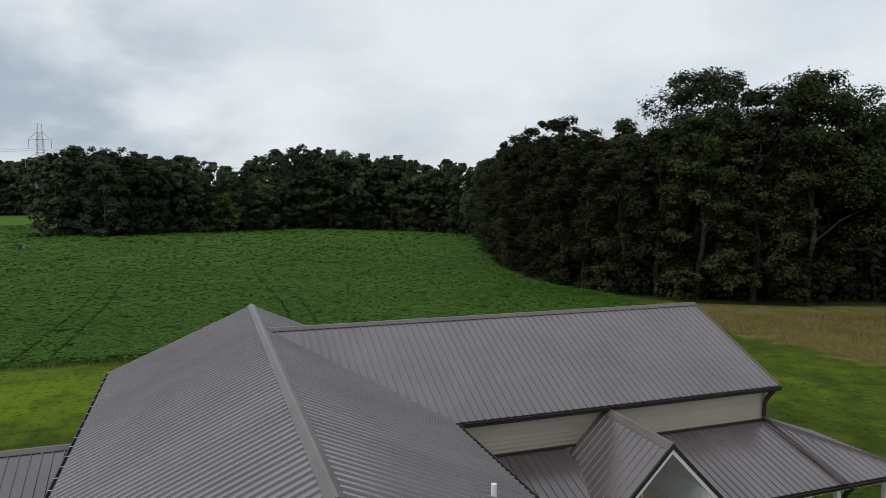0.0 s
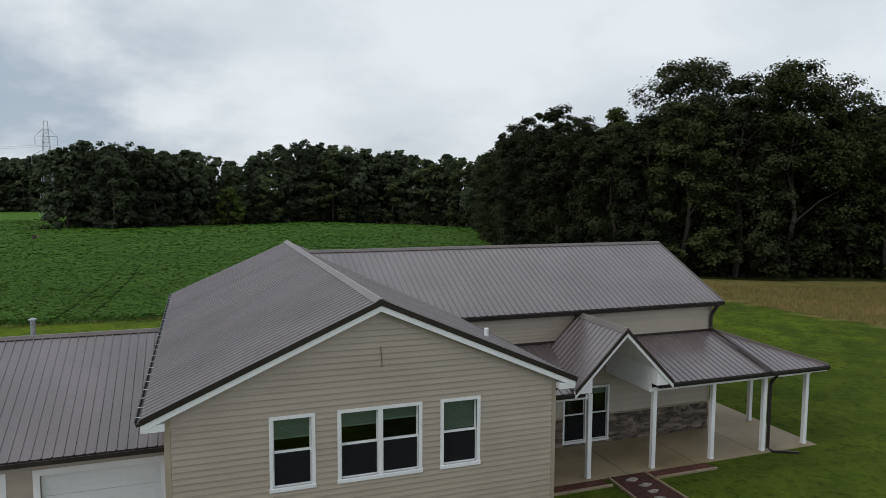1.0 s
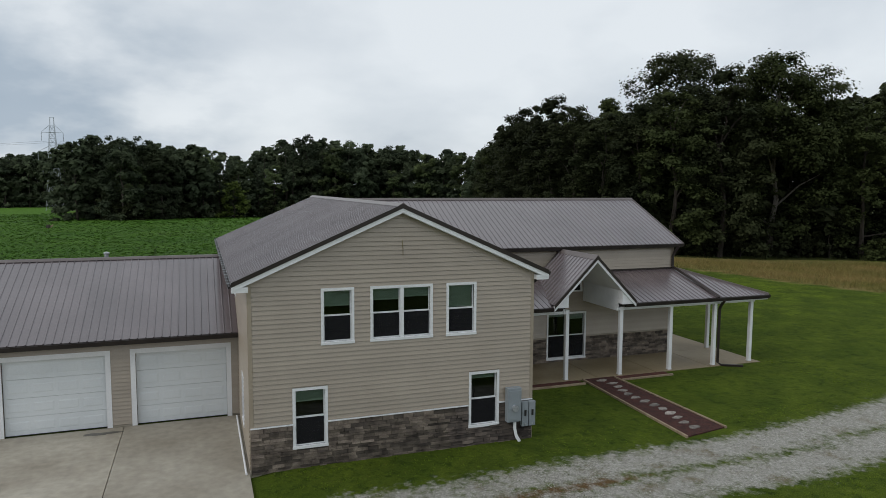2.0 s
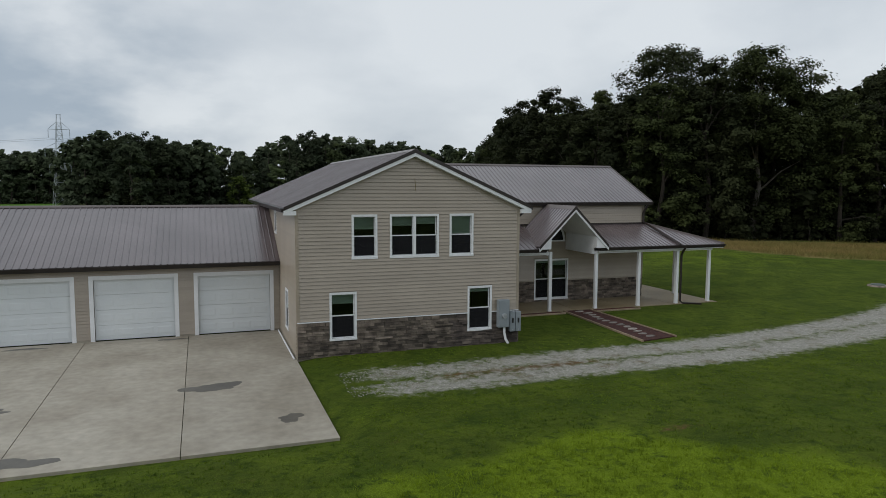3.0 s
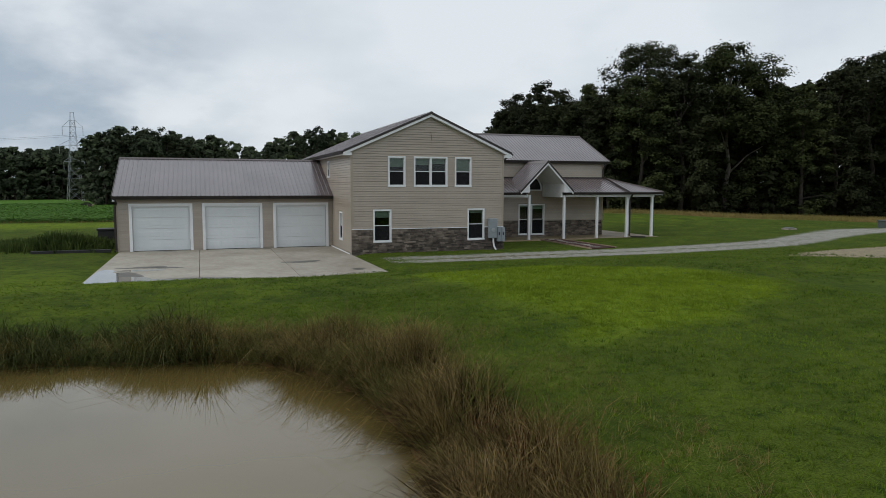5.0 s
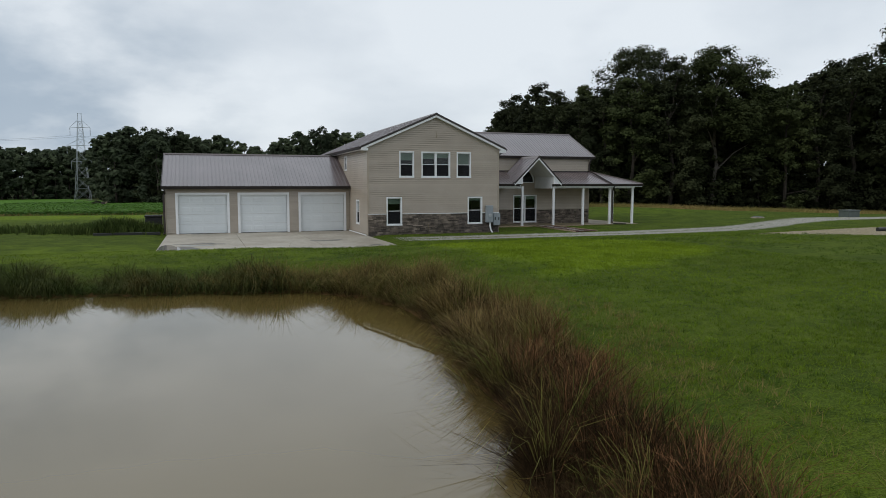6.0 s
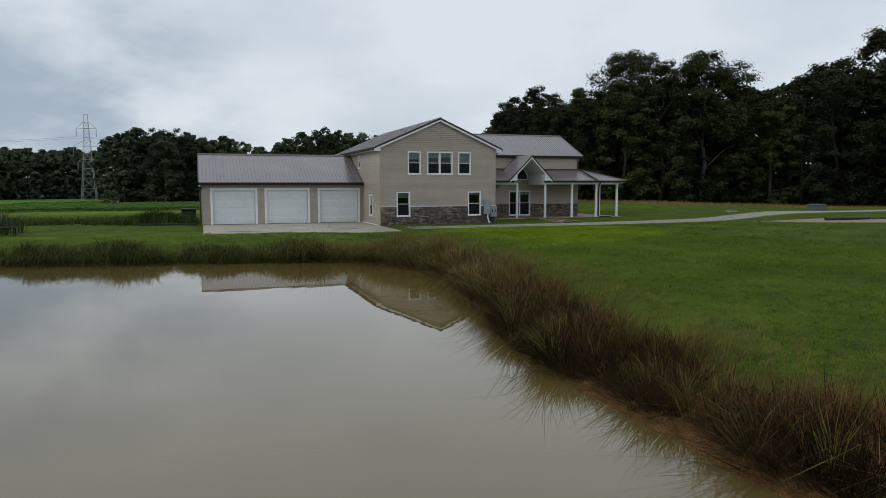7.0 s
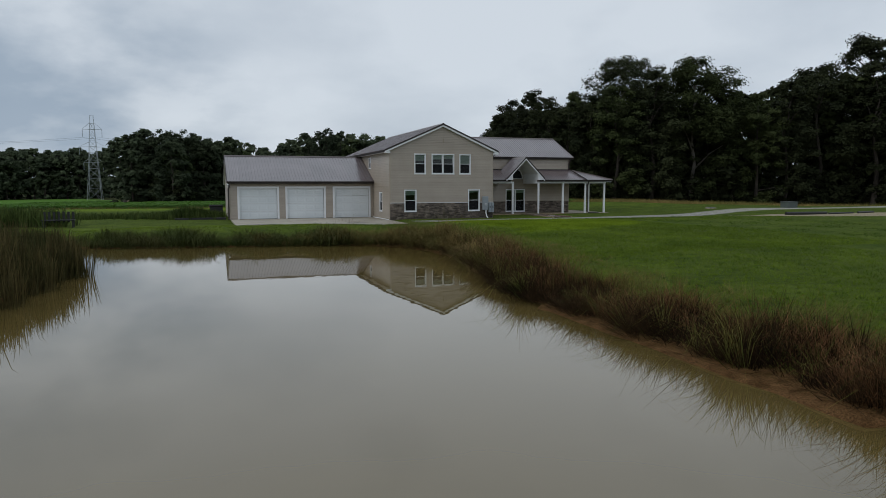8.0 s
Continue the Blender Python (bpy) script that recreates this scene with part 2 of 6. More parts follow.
def ground_material():
    """Lawn, crop soil, dry meadow, gravel and mud, laid out by the sheet's own layers with ragged edges."""
    m = bpy.data.materials.new("ground_cover")
    m.use_nodes = True
    n, l = m.node_tree.nodes, m.node_tree.links
    n.clear()
    out, b, geo = n.new("ShaderNodeOutputMaterial"), n.new("ShaderNodeBsdfPrincipled"), n.new("ShaderNodeNewGeometry")

    def tex(scale, detail=5, rough=0.5):
        t = n.new("ShaderNodeTexNoise")
        t.inputs["Roughness"].default_value = rough
        t.inputs["Scale"].default_value, t.inputs["Detail"].default_value = scale, detail
        l.new(geo.outputs["Position"], t.inputs["Vector"])
        return t.outputs[0]

    def ranged(v, a0, a1, b0=0.0, b1=1.0):
        r = n.new("ShaderNodeMapRange")
        for i, x in enumerate((a0, a1, b0, b1)):
            r.inputs[i + 1].default_value = x
        l.new(v, r.inputs[0])
        return r.outputs[0]

    def mixed(f, c1, c2):
        k = n.new("ShaderNodeMix")
        k.data_type = "RGBA"
        l.new(f, k.inputs[0])
        for i, c in ((6, c1), (7, c2)):
            if isinstance(c, tuple):
                k.inputs[i].default_value = (*c, 1)
            else:
                l.new(c, k.inputs[i])
        return k.outputs[2]

    def plus(a, c, k):
        x = n.new("ShaderNodeMath")
        x.operation = "MULTIPLY_ADD"
        l.new(c, x.inputs[0])
        x.inputs[1].default_value = k
        l.new(a, x.inputs[2])
        return x.outputs[0]

    def layer(name, edge, amount, lo, hi):
        at = n.new("ShaderNodeAttribute")
        at.attribute_name = name
        return ranged(plus(at.outputs["Fac"], edge, amount), lo + amount / 2, hi + amount / 2)

    broad, mid, fine, tiny = tex(0.09), tex(0.6), tex(5.0), tex(42.0, 3)
    lawn = mixed(ranged(plus(mid, fine, 0.5), 0.52, 0.98), (0.040, 0.060, 0.008), (0.078, 0.107, 0.012))
    lawn = mixed(layer("bright", mid, 0.6, 0.25, 0.75), lawn, (0.125, 0.180, 0.010))
    mottle = tex(2.2, 9, 0.78)
    lawn = mixed(ranged(tex(0.32, 6, 0.62), 0.52, 0.66, 0, 0.55), lawn, (0.030, 0.055, 0.006))
    lawn = mixed(ranged(mottle, 0.50, 0.64, 0, 0.92), lawn, (0.018, 0.035, 0.005))
    lawn = mixed(ranged(mottle, 0.30, 0.42, 0.45, 0), lawn, (0.125, 0.105, 0.030))
    crop = mixed(ranged(mid, 0.35, 0.65), (0.056, 0.130, 0.019), (0.072, 0.152, 0.023))
    meadow = mixed(ranged(mid, 0.35, 0.65), (0.110, 0.105, 0.030), (0.200, 0.150, 0.062))
    gravel = mixed(ranged(tex(0.9, 7, 0.7), 0.54, 0.68), mixed(ranged(tex(12.0, 8, 0.75), 0.36, 0.64), (0.20, 0.19, 0.165), (0.42, 0.405, 0.375)), (0.17, 0.145, 0.105))
    mud = mixed(ranged(fine, 0.3, 0.7), (0.070, 0.036, 0.014), (0.150, 0.080, 0.034))
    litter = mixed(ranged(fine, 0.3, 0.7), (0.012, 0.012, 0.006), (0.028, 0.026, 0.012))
    c = mixed(layer("field", mid, 0.3, 0.4, 0.6), lawn, crop)
    c = mixed(layer("meadow", mid, 0.8, 0.35, 0.65), c, meadow)
    c = mixed(layer("soil", fine, 0.9, 0.4, 0.7), c, (0.11, 0.065, 0.032))
    c = mixed(layer("gravel", tex(2.6, 10, 0.80), 2.6, 0.36, 0.86), c, gravel)
    c = mixed(layer("sand", tex(1.3, 9, 0.68), 1.0, 0.40, 0.62), c, mixed(ranged(fine, 0.35, 0.65), (0.22, 0.175, 0.115), (0.34, 0.29, 0.21)))
    c = mixed(layer("mud", mid, 0.5, 0.4, 0.65), c, mud)
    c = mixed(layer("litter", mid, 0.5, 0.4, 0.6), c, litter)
    s = n.new("ShaderNodeVectorMath")
    s.operation = "SCALE"
    l.new(c, s.inputs[0])
    l.new(ranged(tiny, 0.28, 0.72, 0.45, 1.55), s.inputs["Scale"])
    l.new(s.outputs[0], b.inputs["Base Color"])
    b.inputs["Roughness"].default_value, b.inputs["Specular IOR Level"].default_value = 0.95, 0.05
    b.inputs["Sheen Weight"].default_value, b.inputs["Sheen Roughness"].default_value = 0.09, 0.30
    b.inputs["Sheen Tint"].default_value = (0.45, 0.62, 0.12, 1)
    bp = n.new("ShaderNodeBump")
    bp.inputs["Strength"].default_value, bp.inputs["Distance"].default_value = 0.8, 0.05
    l.new(plus(fine, tiny, 0.5), bp.inputs["Height"])
    l.new(bp.outputs[0], b.inputs["Normal"])
    l.new(b.outputs[0], out.inputs[0])
    return m


M_GROUND = ground_material()


# ---- building helpers ----
def fast_mesh(name, verts, quads=None, tris=None):
    """A mesh from arrays of corners and faces."""
    me = bpy.data.meshes.new(name)
    q = np.zeros((0, 4), int) if quads is None else np.asarray(quads, int)
    t = np.zeros((0, 3), int) if tris is None else np.asarray(tris, int)
    v = np.asarray(verts, np.float32)
    me.vertices.add(len(v))
    me.vertices.foreach_set("co", v.ravel())
    loops = np.concatenate([q.ravel(), t.ravel()]).astype(np.int32)
    me.loops.add(len(loops))
    me.loops.foreach_set("vertex_index", loops)
    sizes = np.concatenate([np.full(len(q), 4), np.full(len(t), 3)]).astype(np.int32)
    starts = np.concatenate([[0], np.cumsum(sizes)[:-1]]).astype(np.int32)
    me.polygons.add(len(sizes))
    me.polygons.foreach_set("loop_start", starts)
    me.update(calc_edges=True)
    return me


def part(name, shape, material, parent=None, label="", at=None):
    """One mesh object out of a bmesh or a mesh, under a thing or a part."""
    if isinstance(shape, bmesh.types.BMesh):
        me = bpy.data.meshes.new(name)
        bmesh.ops.recalc_face_normals(shape, faces=shape.faces)
        shape.to_mesh(me)
        shape.free()
    else:
        me = shape
    if material and not me.materials:
        me.materials.append(material)
    ob = new(name, me)
    if parent:
        ob.parent = parent
    if at:
        ob.matrix_basis = at
    if label:
        ob["label"] = label
    return ob


def thing(name, label, category, group="", kind="", at=(0, 0, 0)):
    ob = new(name)
    ob.location = at
    return tagged(ob, label, category, group, kind)


def hexa(bm, p):
    """A solid from eight corners: four below, then four above, both going round."""
    v = [bm.verts.new(c) for c in p]
    for f in ((0, 3, 2, 1), (4, 5, 6, 7), (0, 1, 5, 4), (1, 2, 6, 5), (2, 3, 7, 6), (3, 0, 4, 7)):
        bm.faces.new([v[i] for i in f])
    return v


def box(bm, x0, y0, z0, x1, y1, z1):
    return hexa(bm, [(x0, y0, z0), (x1, y0, z0), (x1, y1, z0), (x0, y1, z0), (x0, y0, z1), (x1, y0, z1), (x1, y1, z1), (x0, y1, z1)])


def boxed(*boxes, bevel=0.0):
    bm = bmesh.new()
    for b in boxes:
        box(bm, *b)
    if bevel:
        bmesh.ops.bevel(bm, geom=bm.edges[:], offset=bevel, segments=1, affect="EDGES")
    return bm


def beam(bm, a, b, r, sides=6, r2=None, cap=True):
    """A round or square bar from a to b."""
    a, b = Vector(a), Vector(b)
    r2 = r if r2 is None else r2
    d = (b - a).normalized()
    u = d.orthogonal().normalized()
    w = d.cross(u)
    rings = []
    for c, k in ((a, r), (b, r2)):
        rings.append([bm.verts.new(c + (u * math.cos(i * math.tau / sides) + w * math.sin(i * math.tau / sides)) * k) for i in range(sides)])
    for i in range(sides):
        j = (i + 1) % sides
        bm.faces.new((rings[0][i], rings[0][j], rings[1][j], rings[1][i]))
    if cap:
        bm.faces.new(rings[0][::-1])
        bm.faces.new(rings[1])


def tube(bm, points, radii, sides=6):
    """One bent bar through the points, with its own radius at each."""
    pts = [Vector(q) for q in points]
    rings = []
    for k, q in enumerate(pts):
        d = (pts[min(k + 1, len(pts) - 1)] - pts[max(k - 1, 0)]).normalized()
        u = d.cross(Vector((0.31, 0.95, 0.05))).normalized()
        w = d.cross(u)
        rings.append([bm.verts.new(q + (u * math.cos((i + 0.5) * math.tau / sides) + w * math.sin((i + 0.5) * math.tau / sides)) * radii[k]) for i in range(sides)])
    for a, b in zip(rings, rings[1:]):
        for i in range(sides):
            j = (i + 1) % sides
            bm.faces.new((a[i], a[j], b[j], b[i]))
    bm.faces.new(rings[0][::-1])
    bm.faces.new(rings[-1])


def slanted(u, n, x, y, z):
    """The frame of a wall: u along it, n out of it."""
    return Matrix(((u[0], n[0], 0, x), (u[1], n[1], 0, y), (0, 0, 1, z), (0, 0, 0, 1)))


def smooth(a, b, x):
    t = np.clip((x - a) / (b - a), 0, 1)
    return t * t * (3 - 2 * t)


# ---- ground ----
WATER = -0.10
SHORE = [(-19.5, -16.6), (-15.5, -17.6), (-12.0, -18.3), (-8.6, -18.9), (-6.3, -19.7), (-4.9, -21.4), (-4.5, -24.0), (-4.8, -27.0),
         (-5.5, -30.8), (-6.3, -33.2), (-6.5, -38.0), (-6.4, -44.0), (-6.0, -54.0), (-8.0, -66.0), (-14.0, -71.0), (-22.0, -69.0),
         (-26.0, -60.0), (-23.0, -48.0), (-19.5, -39.0), (-17.6, -31.7), (-16.9, -26.2), (-18.6, -22.5), (-20.6, -19.0)]


def to_line(px, py, line, closed=True):
    """Distance of points from a line of corners, and whether they lie inside it."""
    d = np.full(np.shape(px), 1e9)
    inside = np.zeros(np.shape(px), bool)
    pts = list(zip(line, line[1:] + line[:1])) if closed else list(zip(line, line[1:]))
    for (x0, y0), (x1, y1) in pts:
        dx, dy = x1 - x0, y1 - y0
        t = np.clip(((px - x0) * dx + (py - y0) * dy) / (dx * dx + dy * dy), 0, 1)
        d = np.minimum(d, np.hypot(px - x0 - t * dx, py - y0 - t * dy))
        if closed:
            cross = (y0 > py) != (y1 > py)
            with np.errstate(divide="ignore", invalid="ignore"):
                inside ^= cross & (px < x0 + (py - y0) / (dy if dy else 1e-9) * dx)
    return d, inside


def wobble(x, y):
    return 0.28 * np.sin(x * 1.9 + y * 0.7) + 0.22 * np.sin(y * 2.3 - x * 1.1 + 1.0) + 0.12 * np.sin(x * 5.1 + y * 4.3)


def height(x, y):
    """The lie of the land: level yard, a low swell towards the pond, a field that falls away behind."""
    x, y = np.asarray(x, float), np.asarray(y, float)
    z = 0.03 + 0.40 * smooth(-3, -14, y) * smooth(-9, 2, x) + 0.10 * smooth(-8, -15, y)
    z = z + 0.32 * smooth(-8.2, -9.9, y) * smooth(-2, -8, x) * smooth(-24, -15, x) * smooth(-17, -12, y)
    z = z + 0.25 * smooth(24, 34, x) * smooth(-12, -2, y)
    z = z - (0.85 * smooth(40, 62, x) + 0.75 * smooth(60, 90, x)) * smooth(4, 30, y + 0.35 * (x - 45))
    z = z - 0.0185 * np.clip(y - 32, 0, 235) - 0.010 * np.clip(-x - 25, 0, 120) * smooth(20, 60, y)
    z = z + 0.04 * np.sin(x * 0.35 + 1) * np.sin(y * 0.31) * smooth(23, 30, np.abs(x - 6) + np.abs(y - 4))
    flat = smooth(-12.3, -11.3, x) * smooth(0.9, 0.05, x) * smooth(-8.7, -7.8, y) * smooth(5.8, 5.2, y)
    z = z * (1 - flat) - 0.085 * flat
    d, inside = to_line(x, y, SHORE)
    d = d + 0.5 * wobble(x, y) * smooth(1.2, 0.2, d)
    bank = WATER + (z - WATER) * (0.25 * smooth(-0.1, 0.25, d) + 0.75 * smooth(0.5, 1.5, d))
    return np.where(inside, WATER - 0.12 - np.minimum(1.2, d * 0.5), bank)


FOREST = [(-500, 440), (-80, 408), (-50, 330), (-41, 262), (-37.5, 233), (-30, 208), (-20, 199), (-11, 214), (10, 221), (35, 224), (56, 226), (84, 214), (86, 190),
          (68, 145), (56, 112), (46, 84), (42.8, 68), (43.3, 60), (45.5, 53), (50.5, 48), (66, 44.5), (85, 41), (120, 33), (170, 16), (240, -10), (420, -60),
          (900, 300), (500, 900), (-500, 900)]
FIELD = [(-300, 39.5), (-60, 39.2), (-12, 39.0), (12, 38.4), (30, 37.5), (38, 40.0), (43, 46), (44, 53), (42, 61), (41.5, 68), (45, 85), (55, 113), (67, 146),
         (88, 200), (60, 235), (-10, 225), (-20, 208), (-42, 238), (-54, 335), (-80, 415), (-300, 430)]
MEADOW = [(37.5, 38.5), (41.2, 32), (42.5, 24), (44.5, 17), (52, 13.5), (75, 4), (110, -8), (200, -40), (300, -60), (240, -8), (170, 18), (120, 35), (85, 43),
          (66, 47.5), (54, 51), (45, 54)]
DRIVE = [(1.2, -3.6), (5, -3.7), (9, -3.5), (14, -3.6), (20, -2.8), (27, -1.4), (36, 1.8), (48, 2.5), (70, 1.0), (110, -6), (180, -20)]
PATCH = [(18.0, -9.6), (20.5, -8.0), (24, -7.0), (33, -7.0), (42, -8.4), (60, -15), (60, -24), (40, -18.8), (26, -16.2), (21.4, -15.4), (18.6, -13.4), (17.7, -11.2)]


def freshness(x, y):
    """Where the lawn has grown bright and lush."""
    d, inn = to_line(x, y, [(0.2, -11.2), (4.8, -10.3), (8.3, -12.5), (9.6, -14.8), (9.0, -17.4), (7.1, -19.4), (2.4, -21.8), (0.0, -22.0), (0.4, -18.2), (0.5, -15.0)])
    a = 0.80 * smooth(-1.3, 1.3, np.where(inn, d, -d) + 0.9 * wobble(x * 0.6, y * 0.6)) + 0.10 * np.exp(-((x - 5) ** 2 + (y + 15) ** 2) / 120)
    a = a + 0.30 * np.exp(-((x - 34) ** 2 / 160 + (y - 22) ** 2 / 130)) + 0.85 * np.exp(-((x + 14) ** 2 / 400 + (y - 32) ** 2 / 45))
    return a + 0.42 * np.exp(-((x + 15) ** 2 / 160 + (y + 8) ** 2 / 60)) + 0.08


def build_ground():
    def steps(*runs):
        out = []
        for a, b, s in runs:
            out += list(np.arange(a, b - 1e-6, s))
        return np.array(out + [runs[-1][1]])
    xs = steps((-3000, -600, 600), (-600, -120, 60), (-120, -40, 10), (-40, -24, 2), (-24, -3, 0.4), (-3, 24, 0.6), (24, 64, 1.5), (64, 140, 8), (140, 600, 46), (600, 3000, 600))
    ys = steps((-3000, -600, 600), (-600, -120, 60), (-120, -75, 9), (-75, -56, 2), (-56, -15, 0.4), (-15, 3, 0.5), (3, 60, 1.5), (60, 260, 8), (260, 600, 34), (600, 3000, 600))
    X, Y = np.meshgrid(xs, ys)
    V = np.stack([X.ravel(), Y.ravel(), height(X, Y).ravel()], 1)
    nx = len(xs)
    i = (np.arange(len(ys) - 1)[:, None] * nx + np.arange(nx - 1)[None, :]).ravel()
    me = fast_mesh("ground", V, np.stack([i, i + 1, i + nx + 1, i + nx], 1))
    x, y = X.ravel(), Y.ravel()

    def store(name, value):
        me.attributes.new(name, "FLOAT", "POINT").data.foreach_set("value", np.clip(value, 0, 1).astype(np.float32))

    def area(line, soft):
        d, inn = to_line(x, y, line)
        return 0.5 + np.where(inn, d, -d) / (2 * soft)
    store("field", area(FIELD, 0.8))
    store("meadow", area(MEADOW, 2.0) - 0.9 * smooth(10.0, 5.0, to_line(x, y, FOREST)[0]))
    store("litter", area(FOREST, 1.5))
    dd, _ = to_line(x, y, DRIVE, closed=False)
    rut = 1.0 - 0.50 * smooth(0.55, 0.0, dd) * smooth(40, 15, x) - 0.45 * smooth(1.0, 1.8, dd) - 0.9 * smooth(1.5, 2.5, dd)
    store("gravel", rut * smooth(0.2, 2.5, x) * (0.80 + 0.20 * smooth(3, 15, x)))
    store("sand", area(PATCH, 0.8))
    store("soil", np.maximum(0.85 - dd * 1.1, 0) * smooth(3, 4, x) * smooth(12, 8, x) + 0.75 * np.exp(-((x - 7.2) ** 2 / 0.8 + (y + 10.6) ** 2 / 0.1)))
    ds, ins = to_line(x, y, SHORE)
    store("mud", np.where(ins, 1.0, 1.15 - ds * np.where((x > -12) & (y < -36), 1.0, 1.4)))
    store("bright", freshness(x, y))
    ob = part("ground", me, M_GROUND)
    for p in me.polygons:
        p.use_smooth = True
    return tagged(ob, "grassy lawn ground with soybean field, dry meadow and gravel drive", "ground", kind="structure")


ground = build_ground()

bm = bmesh.new()
bm.faces.new([bm.verts.new((x * 1.0, y, WATER)) for x, y in [(-32, -10), (-1, -10), (-1, -78), (-32, -78)]])
for f in bm.faces:
    if f.normal.z < 0:
        f.normal_flip()
me = bpy.data.meshes.new("pond_water")
bm.normal_update()
bm.to_mesh(me)
bm.free()
pond = part("water", me, M_WATER)
tagged(pond, "still muddy brown pond water reflecting the overcast sky", "water", kind="structure")


# ---- house ----
X0, X1, Y0, Y1 = -0.05, 8.22, 0.0, 15.4          # two-storey gabled block
RX, RZ, EZ = 4.085, 7.15, 5.16                    # its ridge and eave
EX0, EX1, FY, BY = -0.46, 8.62, -0.20, 15.6       # roof edges
WX1, WY0, WY1 = 19.35, 7.70, 15.4                 # long wing
WRY, WRZ, WEY, WEZ, WRX = 11.56, 7.08, 7.45, 5.12, 19.68
GX0, GY0, GY1 = -11.2, 5.11, 13.5                 # garage
GRY, GRZ, GEY, GEZ, GRX = 9.31, 4.97, 4.74, 2.88, -11.36
COURSE = 0.125

house = thing("house", "two-storey tan vinyl-sided house with brown metal roof and stone base", "house")
garage = thing("garage", "attached tan garage with three white doors and brown metal roof", "garage", at=(0, 0, 0))
porch = thing("porch", "open front porch with white posts, concrete slab and brown metal roof", "porch")


def wall_solid(parent, frame_m, u0, u1, z0, z1, openings, thick=0.16, material=None, gable=None):
    """A wall with its openings cut through, and a gable on top where one is given (u of the ridge, its height)."""
    us = sorted({u0, u1, *[v for o in openings for v in o[:2]]})
    zs = sorted({z0, z1, *[v for o in openings for v in o[2:4]]})
    bm = bmesh.new()
    for a, b in zip(us, us[1:]):
        for c, d in zip(zs, zs[1:]):
            if not any(o[0] <= a and b <= o[1] and o[2] <= c and d <= o[3] for o in openings):
                box(bm, a, -thick, c, b, 0, d)
    if gable:
        v = [bm.verts.new((u, w, z)) for w in (-thick, 0) for u, z in ((u0, z1), (u1, z1), gable)]
        for f in ((0, 2, 1), (3, 4, 5), (0, 1, 4, 3), (1, 2, 5, 4), (2, 0, 3, 5)):
            bm.faces.new([v[i] for i in f])
    bmesh.ops.remove_doubles(bm, verts=bm.verts[:], dist=0.0005)
    return part("wall", bm, material or M_WALL, parent, at=frame_m)


def siding(wall, z0, z1, left, right, openings=()):
    """Overlapping boards, each an object, cut round the openings and to slanting ends."""
    z = z0
    while z < z1 - 0.02:
        top = min(z + COURSE, z1)
        lo, hi = left(z), right(z)
        spans = [(lo, hi)]
        for o in openings:
            if min(top, o[3]) - max(z, o[2]) > 0.45 * (top - z):
                cut = []
                for a, b in spans:
                    if o[1] <= a or o[0] >= b:
                        cut.append((a, b))
                    else:
                        cut += [(a, o[0])] * (o[0] > a) + [(o[1], b)] * (o[1] < b)
                spans = cut
        for a, b in spans:
            if b - a < 0.04:
                continue
            at_ = left(top) if a == lo else a
            bt = right(top) if b == hi else b
            if bt - at_ < 0.02:
                continue
            bm = bmesh.new()
            hexa(bm, [(a, 0.004, z + 0.011), (b, 0.004, z + 0.011), (b, 0.034, z + 0.011), (a, 0.034, z + 0.011),
                      (at_, 0.002, top + 0.004), (bt, 0.002, top + 0.004), (bt, 0.006, top + 0.004), (at_, 0.006, top + 0.004)])
            part("siding_board", bm, M_SIDING, wall)
        z = top


